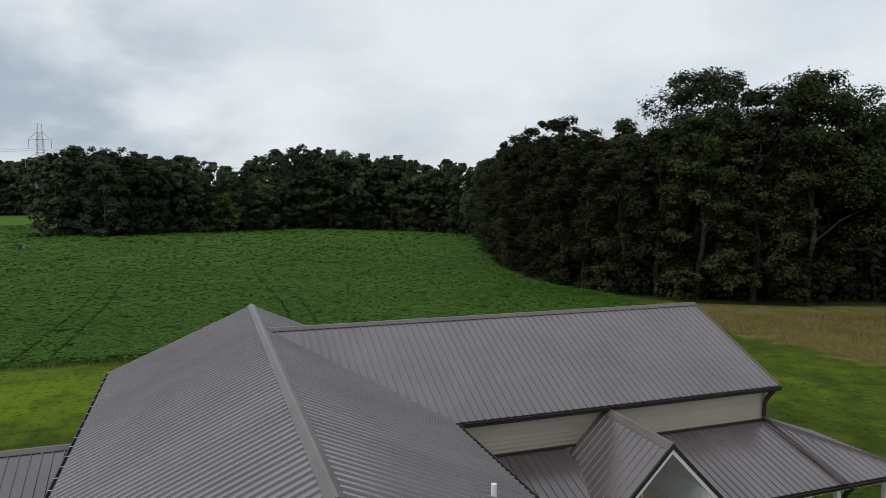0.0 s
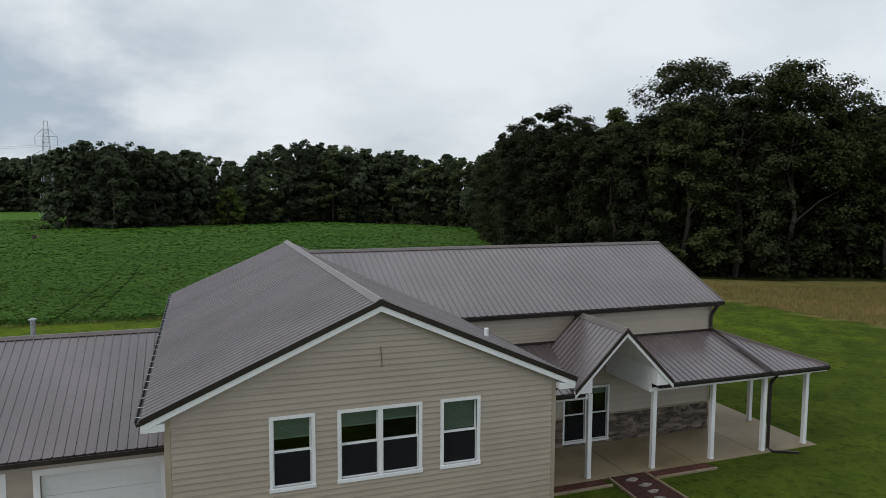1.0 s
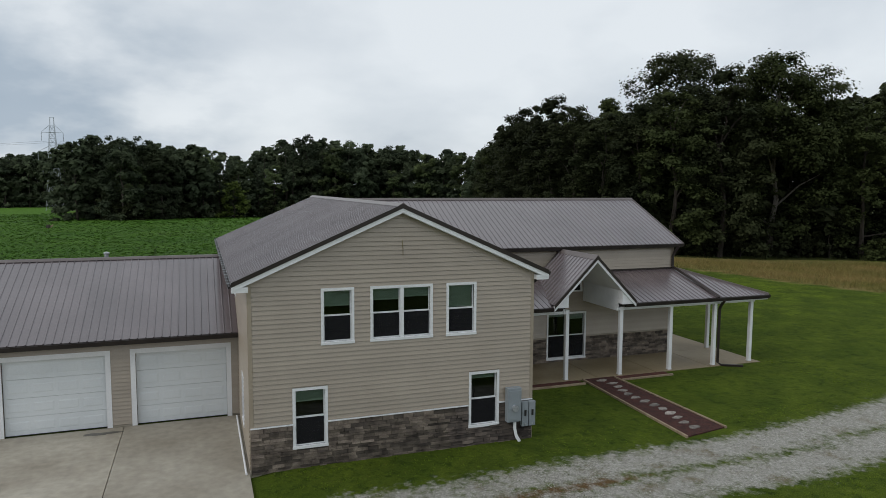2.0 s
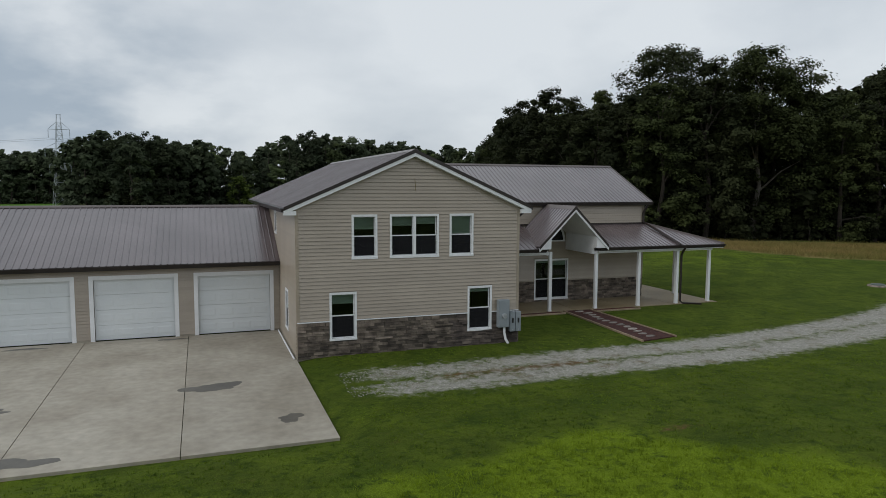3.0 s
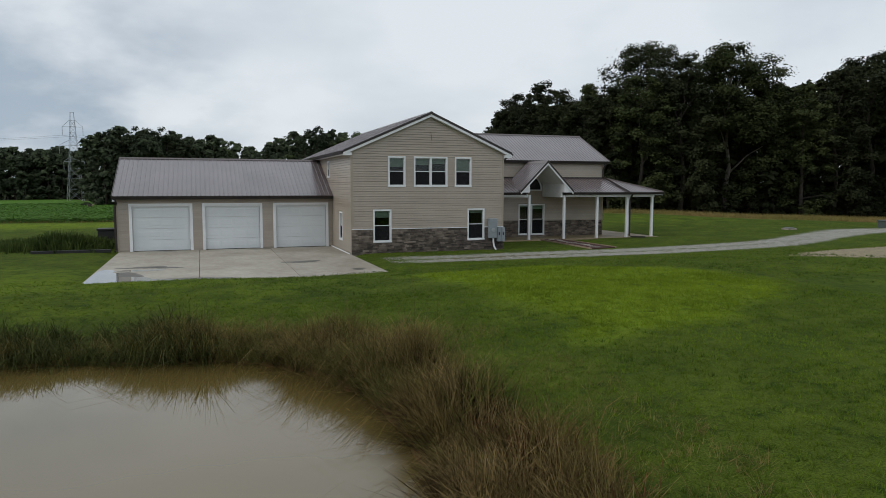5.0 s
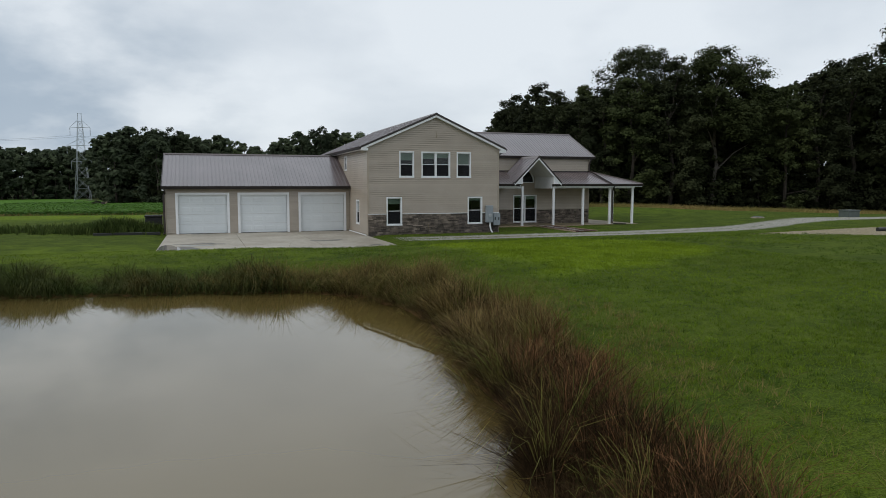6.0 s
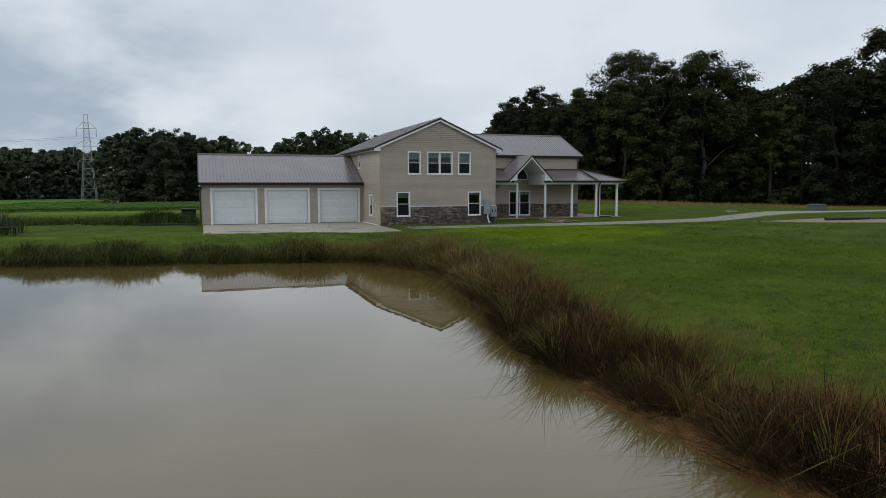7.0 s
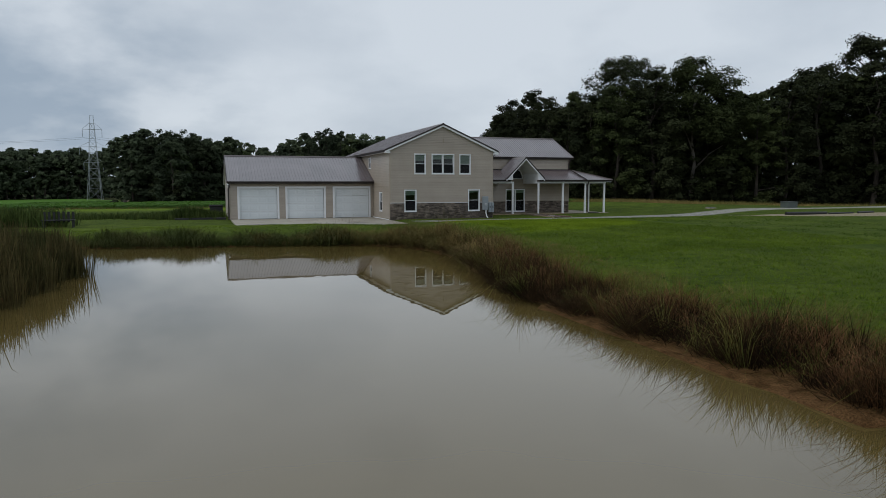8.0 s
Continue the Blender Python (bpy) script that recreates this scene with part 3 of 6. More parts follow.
def window(parent, frame_m, u0, u1, z0, z1, halves=1, blinds=(), tilted=False):
    """A double-hung window: trim, sill, sashes, panes and blinds."""
    w = part("window", boxed((u0 - 0.01, -0.10, z0 - 0.01, u0 + 0.035, -0.01, z1 + 0.01), (u1 - 0.035, -0.10, z0 - 0.01, u1 + 0.01, -0.01, z1 + 0.01),
                             (u0 + 0.035, -0.10, z0 - 0.01, u1 - 0.035, -0.01, z0 + 0.035), (u0 + 0.035, -0.10, z1 - 0.035, u1 - 0.035, -0.01, z1 + 0.01)),
             M_WHITE, parent, "white vinyl double-hung window", at=frame_m)
    t = 0.075
    part("window_frame", boxed((u0, 0.0, z0, u0 + t, 0.036, z1), (u1 - t, 0.0, z0, u1, 0.036, z1), (u0 + t, 0.0, z1 - t, u1 - t, 0.034, z1)), M_WHITE, w)
    part("window_sill", boxed((u0 - 0.01, 0.0, z0 - 0.012, u1 + 0.01, 0.05, z0 + 0.07), bevel=0.006), M_WHITE, w)
    half = (u1 - u0) / halves
    for h in range(halves):
        a, b = u0 + h * half + t * (0.9 if h == 0 else 0.5), u0 + (h + 1) * half - t * (0.9 if h == halves - 1 else 0.5)
        if h:
            part("mullion", boxed((u0 + h * half - 0.05, -0.02, z0 + 0.07, u0 + h * half + 0.05, 0.030, z1 - t)), M_WHITE, w)
        zm = (z0 + z1) / 2 + 0.01
        for lo, hi, dep in ((z0 + 0.065, zm + 0.02, -0.03), (zm - 0.02, z1 - t * 0.9, -0.065)):
            s = 0.035
            sash = part("sash", boxed((a, dep - 0.03, lo, a + s, dep, hi), (b - s, dep - 0.03, lo, b, dep, hi),
                                      (a + s, dep - 0.03, lo, b - s, dep, lo + s + 0.008), (a + s, dep - 0.03, hi - s, b - s, dep, hi)), M_WHITE, w)
            pane = part("pane", boxed((a + s, dep - 0.018, lo + s + 0.008, b - s, dep - 0.012, hi - s)), M_GLASS, w)
            pane.visible_shadow = False
            if dep > -0.05:
                part("insect_screen", boxed((a + s, dep + 0.004, lo + s + 0.008, b - s, dep + 0.008, hi - s)), M_SCREEN, w, "grey insect screen")
        if h < len(blinds) and blinds[h]:
            drop = blinds[h]
            bm = bmesh.new()
            k = 0
            zz = z1 - t - 0.01
            while zz > z1 - t - drop:
                hexa(bm, [(a + 0.03, -0.150, zz - 0.030), (b - 0.03, -0.150, zz - 0.030), (b - 0.03, -0.145, zz - 0.032), (a + 0.03, -0.145, zz - 0.032),
                          (a + 0.03, -0.130, zz), (b - 0.03, -0.130, zz), (b - 0.03, -0.125, zz - 0.002), (a + 0.03, -0.125, zz - 0.002)])
                zz -= 0.026
            box(bm, a + 0.02, -0.155, zz - 0.02, b - 0.02, -0.122, zz + 0.004)
            blind = part("blind", bm, M_BLIND, w, "pale green raised blind")
    return w


def roof_slope(parent, start, u, v, ulen, vlen, clip=None, label=""):
    """A slope of ribbed steel sheets: start is the upper corner, u runs along the ridge, v down the slope."""
    u, v = Vector(u).normalized(), Vector(v).normalized()
    n = u.cross(v)
    if n.z < 0:
        n = -n
    m = Matrix((( u.x, v.x, n.x, start[0]), (u.y, v.y, n.y, start[1]), (u.z, v.z, n.z, start[2]), (0, 0, 0, 1)))

    def cut(bm):
        for co, no in clip or ():
            bmesh.ops.bisect_plane(bm, geom=bm.verts[:] + bm.edges[:] + bm.faces[:], plane_co=co, plane_no=no, clear_outer=True)
        return bm
    deck = part("roof", cut(boxed((0, 0, -0.10, ulen, vlen - 0.02, -0.012))), M_BROWN, parent, label, at=m)
    count = max(1, round(ulen / 0.9144))
    w = ulen / count
    rib = [(0.0, 0.0), (0.014, 0.0), (0.026, 0.027), (0.050, 0.027), (0.062, 0.0)]

    def sheet(x):
        bm = bmesh.new()
        prof = []
        for k in range(4):
            prof += [(x + k * w / 4 + a, b) for a, b in rib]
            prof.append((x + k * w / 4 + 0.5 * (0.064 + w / 4), 0.0015))
        prof.append((x + w, 0.0))
        top = [[bm.verts.new((a, y, b)) for a, b in prof] for y in (0, vlen)]
        low = [[bm.verts.new((a, y, b - 0.008)) for a, b in (prof[0], prof[-1])] for y in (0, vlen)]
        for i in range(len(prof) - 1):
            bm.faces.new((top[0][i], top[0][i + 1], top[1][i + 1], top[1][i]))
        bm.faces.new(top[1] + [low[1][1], low[1][0]])
        return cut(bm)
    if clip:
        for k in range(count):
            bm = sheet(k * w)
            if len(bm.faces) > 2:
                part("roof_panel", bm, M_ROOF, deck)
            else:
                bm.free()
    else:
        first = part("roof_panel", sheet(0), M_ROOF, deck)
        for k in range(1, count):
            part("roof_panel", first.data, M_ROOF, deck, at=Matrix.Translation((k * w, 0, 0)))
    return deck


M_GUTTER = mat("brown_gutter_metal", (0.022, 0.017, 0.015), (0.036, 0.029, 0.026), 2.0, 0.50, fine=40, bump=0.03, grain=0.1, spec=0.3)


def gutter(parent, a, b, out, name="gutter"):
    """A square-fronted gutter along an eave from a to b, its mouth turned to out."""
    a, b, o = Vector(a), Vector(b), Vector(out)
    d = (b - a).normalized()
    prof = [(0.0, 0.0), (0.0, -0.10), (0.06, -0.115), (0.085, -0.02), (0.098, 0.0), (0.076, 0.002), (0.058, -0.055), (0.012, -0.055), (0.012, 0.0)]
    bm = bmesh.new()
    rings = [[bm.verts.new(c + o * x + Vector((0, 0, z))) for x, z in prof] for c in (a, b)]
    for i in range(len(prof)):
        j = (i + 1) % len(prof)
        bm.faces.new((rings[0][i], rings[0][j], rings[1][j], rings[1][i]))
    bm.faces.new(rings[0])
    bm.faces.new(rings[1][::-1])
    return part(name, bm, M_GUTTER, parent, "brown metal gutter")


def run_of(points, half, name, parent, material=None, label=""):
    bm = bmesh.new()
    tube(bm, points, [half * 1.25] * len(points), 4)
    return part(name, bm, material or M_BROWN, parent, label)


def board_between(parent, name, a, b, drop, back, material, lift=0.0):
    """A board under a sloping edge from a to b: drop high, back deep along y."""
    bm = bmesh.new()
    (ax, ay, az), (bx, by, bz) = a, b
    hexa(bm, [(ax, ay, az - drop + lift), (bx, by, bz - drop + lift), (bx, by + back, bz - drop + lift), (ax, ay + back, az - drop + lift),
              (ax, ay, az + lift), (bx, by, bz + lift), (bx, by + back, bz + lift), (ax, ay + back, az + lift)])
    return part(name, bm, material, parent)


# front wall of the gabled block
FRONT = slanted((1, 0), (0, -1), 0, Y0, 0)
UP = [(1.84, 2.75), (3.20, 5.02), (5.43, 6.36)]
LOW = [(1.05, 2.00), (6.15, 7.12)]
UPZ, LOWZ = (3.38, 4.92), (0.57, 2.24)
holes = [(a, b, *UPZ) for a, b in UP] + [(a, b, *LOWZ) for a, b in LOW]
SL = (RZ - EZ) / (RX - EX0)
wall_top = EZ + SL * (X0 - EX0) - 0.13
front = wall_solid(house, FRONT, X0, X1, -0.1, wall_top, holes, gable=(RX, RZ - 0.14))
inset = 0.02
siding(front, 1.27, RZ - 0.20, lambda z: max(X0 + 0.09, X0 + inset + (z - wall_top) / SL), lambda z: min(X1 - 0.09, X1 - inset - (z - wall_top) / SL), holes)
for a in (X0 - 0.012, X1 - 0.088):
    part("corner_post", boxed((a, 0.0, 0.0 if a > 1 else 1.25, a + 0.10, 0.028, wall_top - 0.02), bevel=0.004), M_SIDING, front)
for a, b, drops in ((*UP[0], (0.42,)), (*UP[1], (0.30, 0.26)), (*UP[2], (0.62,))):
    window(house, FRONT, a, b, *UPZ, halves=len(drops), blinds=drops)
for a, b in LOW:
    window(house, FRONT, a, b, *LOWZ, blinds=(0.30,) if a < 4 else (0.12,))
part("ledge_cap", boxed((X0, 0.0, 1.235, LOW[0][0], 0.055, 1.268), (LOW[0][1], 0.0, 1.235, LOW[1][0], 0.055, 1.268), (LOW[1][1], 0.0, 1.235, X1, 0.055, 1.268)), M_WHITE, front)


def ledge_stones(parent, u0, u1, z0, z1, openings, joined=False, seed=3, split=0.0):
    """Stacked ledge stones in thin uneven courses."""
    rng = random.Random(seed)
    shapes = []
    for k in range(10):
        bm = bmesh.new()
        w, h, d = 1.0, 1.0, 1.0
        v = hexa(bm, [(0, 0, 0), (w, 0, 0), (w, d * rng.uniform(0.75, 1.1), 0), (0, d * rng.uniform(0.75, 1.1), 0),
                      (0, 0, h), (w, 0, h), (w, d * rng.uniform(0.75, 1.1), h), (0, d * rng.uniform(0.75, 1.1), h)])
        front_face = [f for f in bm.faces if all(c.co.y > 0.5 for c in f.verts)]
        r = bmesh.ops.inset_individual(bm, faces=front_face, thickness=0.10, depth=rng.uniform(0.10, 0.25))
        me = bpy.data.meshes.new("stone")
        bmesh.ops.recalc_face_normals(bm, faces=bm.faces)
        bm.to_mesh(me)
        bm.free()
        me.materials.append(M_STONE)
        shapes.append(me)
    verts, quads, base = [], [], 0
    z = z0
    while z < z1 - 0.03:
        h = min(rng.choice((0.05, 0.065, 0.08, 0.105)), z1 - z)
        if z1 - z - h < 0.05:
            h = z1 - z
        u = u0
        while u < u1 - 0.02:
            w = min(rng.uniform(0.16, 0.46), u1 - u)
            for o in openings:
                if min(z + h, o[3]) - max(z, o[2]) > 0.02:
                    if o[0] - 0.01 <= u < o[1]:
                        u, w = o[1], min(w, u1 - o[1])
                    elif u < o[0] < u + w:
                        w = o[0] - u
            if w > 0.03:
                m = Matrix.LocRotScale((u + 0.003, 0.0, z + 0.003), None, (w - 0.008, rng.uniform(0.020, 0.065), h - 0.008))
                me = shapes[rng.randrange(10)]
                if joined or (split and u > split):
                    co = [m @ c.co for c in me.vertices]
                    verts += [tuple(c) for c in co]
                    quads += [[base + i for i in p.vertices] for p in me.polygons if len(p.vertices) == 4]
                    base += len(co)
                else:
                    part("stone", me, M_STONE, parent, at=m)
            u += w
        z += h
    if verts:
        me = fast_mesh("stones", verts, quads)
        return tagged(part("stonework", me, M_STONE, parent, "stacked grey-brown ledge stone"), kind="stuff")


# left side wall of the block
LEFT = slanted((0, -1), (-1, 0), X0, 0, 0)
side_holes = [(-6.55, -5.85, 3.90, 4.84), (-3.05, -2.20, 0.55, 2.05)]
left_wall = wall_solid(house, LEFT, -Y1, -0.165, -0.1, wall_top, side_holes)
siding(left_wall, 0.10, wall_top - 0.02, lambda z: -Y1, lambda z: -0.09, side_holes)
part("corner_post", boxed((-0.10, 0.0, 1.25, 0.012, 0.028, wall_top - 0.02), bevel=0.004), M_SIDING, left_wall)
for a, b, c, d in side_holes:
    window(house, LEFT, a, b, c, d, blinds=(0.2,))
part("foundation", boxed((-5.1, 0.0, -0.1, 0.03, 0.02, 0.10)), M_CONC, left_wall)
RIGHT = slanted((0, 1), (1, 0), X1, 0, 0)
right_wall = wall_solid(house, RIGHT, 0.165, Y1, -0.1, wall_top, [])
siding(right_wall, 0.10, wall_top - 0.02, lambda z: 0.09, lambda z: WY0)
BACK = slanted((-1, 0), (0, 1), 0, Y1, 0)
back_wall = wall_solid(house, BACK, -WX1, -X0, -0.1, wall_top, [])
part("gable_wall", boxed((-X1, -0.15, wall_top, -X0, -0.01, wall_top + 0.02)), M_WALL, back_wall)
bm = bmesh.new()
v = [bm.verts.new((x, y, z)) for y in (Y1 - 0.16, Y1) for x, z in ((X0, wall_top), (X1, wall_top), (RX, RZ - 0.14))]
for f in ((0, 1, 2), (3, 5, 4), (0, 3, 4, 1), (1, 4, 5, 2), (2, 5, 3, 0)):
    bm.faces.new([v[i] for i in f])
part("back_gable", bm, M_WALL, house)

# inner floors and partitions seen through the panes, room dimness put into their colour
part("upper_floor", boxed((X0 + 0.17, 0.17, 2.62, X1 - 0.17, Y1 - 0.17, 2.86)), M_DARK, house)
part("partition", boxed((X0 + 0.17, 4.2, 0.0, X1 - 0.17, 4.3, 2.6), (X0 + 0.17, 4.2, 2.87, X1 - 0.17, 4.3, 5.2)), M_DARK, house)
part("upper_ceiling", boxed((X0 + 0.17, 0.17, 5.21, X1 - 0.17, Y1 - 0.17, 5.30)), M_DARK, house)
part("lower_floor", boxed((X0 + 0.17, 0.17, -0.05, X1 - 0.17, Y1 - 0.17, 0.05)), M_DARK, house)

# roofs of the block and the wing
n_up = math.hypot(1, SL)
vl = (RX - EX0) * n_up
roof_slope(house, (RX, FY, RZ), (0, 1, 0), (-1, 0, -SL), BY - FY, vl, label="ribbed brown steel roof slope")
roof_slope(house, (RX, FY, RZ), (0, 1, 0), (1, 0, -SL), BY - FY, (EX1 - RX) * n_up, label="ribbed brown steel roof slope")
WS = (WRZ - WEZ) / (WRY - WEY)
wn_ = math.hypot(1, WS)
wing_x = RX + (RZ - WRZ) / SL + 0.02
roof_slope(house, (wing_x, WRY, WRZ), (1, 0, 0), (0, -1, -WS), WRX - wing_x, (WRY - WEY) * wn_, label="ribbed brown steel roof slope")
roof_slope(house, (wing_x, WRY, WRZ), (1, 0, 0), (0, 1, -WS), WRX - wing_x, (WRY - WEY) * wn_, label="ribbed brown steel roof slope")


def ridge_cap(parent, a, b, s1, s2, across):
    """A folded cap along a ridge; across is the level direction over it."""
    a, b, c = Vector(a), Vector(b), Vector(across)
    bm = bmesh.new()
    prof = [(-0.145, -0.145 * s1 + 0.030), (-0.13, -0.13 * s1 + 0.040), (-0.03, 0.052), (0.03, 0.052), (0.13, -0.13 * s2 + 0.040), (0.145, -0.145 * s2 + 0.030),
            (0.13, -0.13 * s2 + 0.025), (0.0, 0.030), (-0.13, -0.13 * s1 + 0.025)]
    rings = [[bm.verts.new(p + c * x + Vector((0, 0, z))) for x, z in prof] for p in (a, b)]
    for i in range(len(prof)):
        j = (i + 1) % len(prof)
        bm.faces.new((rings[0][i], rings[0][j], rings[1][j], rings[1][i]))
    bm.faces.new(rings[0])
    bm.faces.new(rings[1][::-1])
    return part("ridge_cap", bm, M_RIDGE, parent)


M_RIDGE = mat("ridge_cap_steel", (0.122, 0.102, 0.096), (0.150, 0.127, 0.120), 1.0, 0.35, fine=20, bump=0.03, grain=0.06)
ridge_cap(house, (RX, FY - 0.02, RZ), (RX, BY + 0.02, RZ), SL, SL, (1, 0, 0))
ridge_cap(house, (wing_x, WRY, WRZ), (WRX + 0.02, WRY, WRZ), WS, WS, (0, 1, 0))

# rakes: brown edge trim over white boards, boxed white returns
for sx, ex in ((-1, EX0), (1, EX1)):
    a, b = (RX, FY - 0.03, RZ + 0.035), (ex + sx * 0.0, FY - 0.03, RZ - SL * abs(ex - RX) + 0.035)
    board_between(house, "rake_trim", a, b, 0.125, 0.05, M_BROWN)
    a, b = (RX, FY - 0.012, RZ - 0.088), (ex, FY - 0.012, RZ - SL * abs(ex - RX) - 0.088)
    board_between(house, "rake_board", a, b, 0.125, 0.05, M_WHITE)
    wx = X0 if sx < 0 else X1
    board_between(house, "soffit", (RX, FY + 0.04, RZ - 0.20), (ex, FY + 0.04, EZ - 0.20), 0.02, 0.17, M_WHITE)
    z = EZ - 0.12
    part("eave_return", boxed((min(ex, wx) + 0.005, FY, z - 0.12, max(ex, wx), -0.003, z + 0.02)), M_WHITE, house)
    part("eave_soffit", boxed((min(ex, wx) + 0.004, 0.0, EZ - 0.16, max(ex, wx) - 0.03 * (sx < 0), BY, EZ - 0.13)), M_WHITE, house)
    part("fascia", boxed((ex - 0.012, FY + 0.03, EZ - 0.17, ex + 0.012, BY, EZ - 0.01)), M_BROWN, house)
gutter(house, (EX0 - 0.013, FY + 0.05, EZ - 0.015), (EX0 - 0.013, BY - 0.03, EZ - 0.015), (-1, 0, 0))
gutter(house, (EX1 + 0.013, WEY - 0.2, EZ - 0.015), (EX1 + 0.013, FY + 0.05, EZ - 0.015), (1, 0, 0))
for k in range(26):
    y = FY + 0.25 + k * 0.62
    part("gutter_strap", boxed((EX0 - 0.108, y, EZ - 0.012, EX0 + 0.0, y + 0.035, EZ - 0.006)), M_GALV, house)
bm = bmesh.new()
for y in (WEY, 2 * WRY - WEY):
    hexa(bm, [(WRX - 0.01, y, WEZ - 0.13), (WRX + 0.03, y, WEZ - 0.13), (WRX + 0.03, WRY, WRZ - 0.13), (WRX - 0.01, WRY, WRZ - 0.13),
              (WRX - 0.01, y, WEZ + 0.035), (WRX + 0.03, y, WEZ + 0.035), (WRX + 0.03, WRY, WRZ + 0.035), (WRX - 0.01, WRY, WRZ + 0.035)])
part("rake_trim", bm, M_RIDGE, house)
gutter(house, (X1 + 0.1, WEY - 0.013, WEZ - 0.015), (WRX + 0.01, WEY - 0.013, WEZ - 0.015), (0, -1, 0))
part("fascia", boxed((X1, WEY - 0.012, WEZ - 0.17, WRX, WEY + 0.012, WEZ - 0.01)), M_BROWN, house)
part("eave_soffit", boxed((X1, WEY, WEZ - 0.16, WRX - 0.03, WY0, WEZ - 0.13)), M_BROWN, house)

# wing walls
WFRONT = slanted((1, 0), (0, -1), 0, WY0, 0)
PW = (12.86, 14.80, 0.14, 2.22)
w_holes = [PW]
wing_top = WEZ - 0.17
wing_wall = wall_solid(house, WFRONT, X1 + 0.005, WX1, -0.1, wing_top, w_holes)
siding(wing_wall, 1.14, wing_top, lambda z: X1 + 0.03, lambda z: WX1 - 0.08, w_holes)
part("corner_post", boxed((WX1 - 0.09, 0.0, 1.1, WX1 + 0.012, 0.028, wing_top)), M_SIDING, wing_wall)
window(house, WFRONT, *PW, halves=2, blinds=(0.10, 0.22))
part("ledge_cap", boxed((X1 + 0.02, 0.0, 1.09, PW[0], 0.05, 1.125), (PW[1], 0.0, 1.09, WX1, 0.05, 1.125)), M_SIDING, wing_wall)
WRIGHT = slanted((0, 1), (1, 0), WX1, 0, 0)
wing_side = wall_solid(house, WRIGHT, WY0 + 0.165, WY1 - 0.165, -0.1, wing_top, [], gable=None)
siding(wing_side, 1.14, wing_top, lambda z: WY0 + 0.05, lambda z: WY1 - 0.1)
bm = bmesh.new()
v = [bm.verts.new((x, y, z)) for x in (WX1 - 0.16, WX1) for y, z in ((WY0, wing_top), (WY1, wing_top), (WRY, WRZ - 0.14))]
for f in ((0, 2, 1), (3, 4, 5), (0, 1, 4, 3), (1, 2, 5, 4), (2, 0, 3, 5)):
    bm.faces.new([v[i] for i in f])
part("wing_gable", bm, M_SIDING, house)
# wing rooms, near black in colour to look unlit
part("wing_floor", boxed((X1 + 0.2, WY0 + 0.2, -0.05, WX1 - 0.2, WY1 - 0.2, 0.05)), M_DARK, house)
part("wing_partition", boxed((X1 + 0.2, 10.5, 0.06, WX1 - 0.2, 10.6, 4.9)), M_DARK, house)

# half-round window over the porch
AX, AZ, AR = 13.50, 3.18, 1.08
arc = [(math.cos(a) * AR, math.sin(a) * AR) for a in [i * math.pi / 16 for i in range(17)]]
bm = bmesh.new()
for (xa, za), (xb, zb) in zip(arc, arc[1:]):
    k = 0.90
    hexa(bm, [(AX + xa * k, WY0 - 0.05, AZ + za * k), (AX + xb * k, WY0 - 0.05, AZ + zb * k), (AX + xb * k, WY0 - 0.005, AZ + zb * k), (AX + xa * k, WY0 - 0.005, AZ + za * k),
              (AX + xa, WY0 - 0.05, AZ + za), (AX + xb, WY0 - 0.05, AZ + zb), (AX + xb, WY0 - 0.005, AZ + zb), (AX + xa, WY0 - 0.005, AZ + za)])
box(bm, AX - AR, WY0 - 0.05, AZ - 0.07, AX + AR, WY0 - 0.005, AZ)
arch = part("arched_window", bm, M_WHITE, house, "white half-round window")
bm = bmesh.new()
ring = [[bm.verts.new((AX + x * 0.9, y, AZ + z * 0.9)) for x, z in arc] for y in (WY0 - 0.034, WY0 - 0.026)]
bm.faces.new(ring[0])
bm.faces.new(ring[1][::-1])
M_DARKGLASS = mat("dark_glass", (0.012, 0.014, 0.016), (0.018, 0.020, 0.022), 2.0, 0.04, bump=0)
part("pane", bm, M_DARKGLASS, arch)
part("muntin", boxed((AX - 0.015, WY0 - 0.046, AZ, AX + 0.015, WY0 - 0.036, AZ + 0.72)), M_WHITE, arch)

# downspouts
DSX = WX1 - 0.12
run_of([(DSX + 0.18, WEY - 0.06, WEZ - 0.10), (DSX + 0.12, WY0 - 0.10, WEZ - 0.42), (DSX + 0.06, WY0 - 0.06, WEZ - 0.60), (DSX + 0.06, WY0 - 0.06, 4.10),
        (DSX + 0.06, WY0 - 0.16, 4.00)], 0.055, "downspout", house, label="dark brown downspout")
run_of([(X1 + 0.48, WEY - 3.0, EZ - 0.08), (X1 + 0.30, WEY - 3.0, EZ - 0.25), (X1 + 0.07, WEY - 3.0, EZ - 0.42), (X1 + 0.07, WEY - 3.0, 3.9)], 0.05, "downspout", house)
run_of([(X1 + 0.46, 0.25, EZ - 0.09), (X1 + 0.30, 0.25, EZ - 0.22), (X1 + 0.07, 0.20, EZ - 0.40), (X1 + 0.07, 0.20, 0.1)], 0.045, "downspout", house)

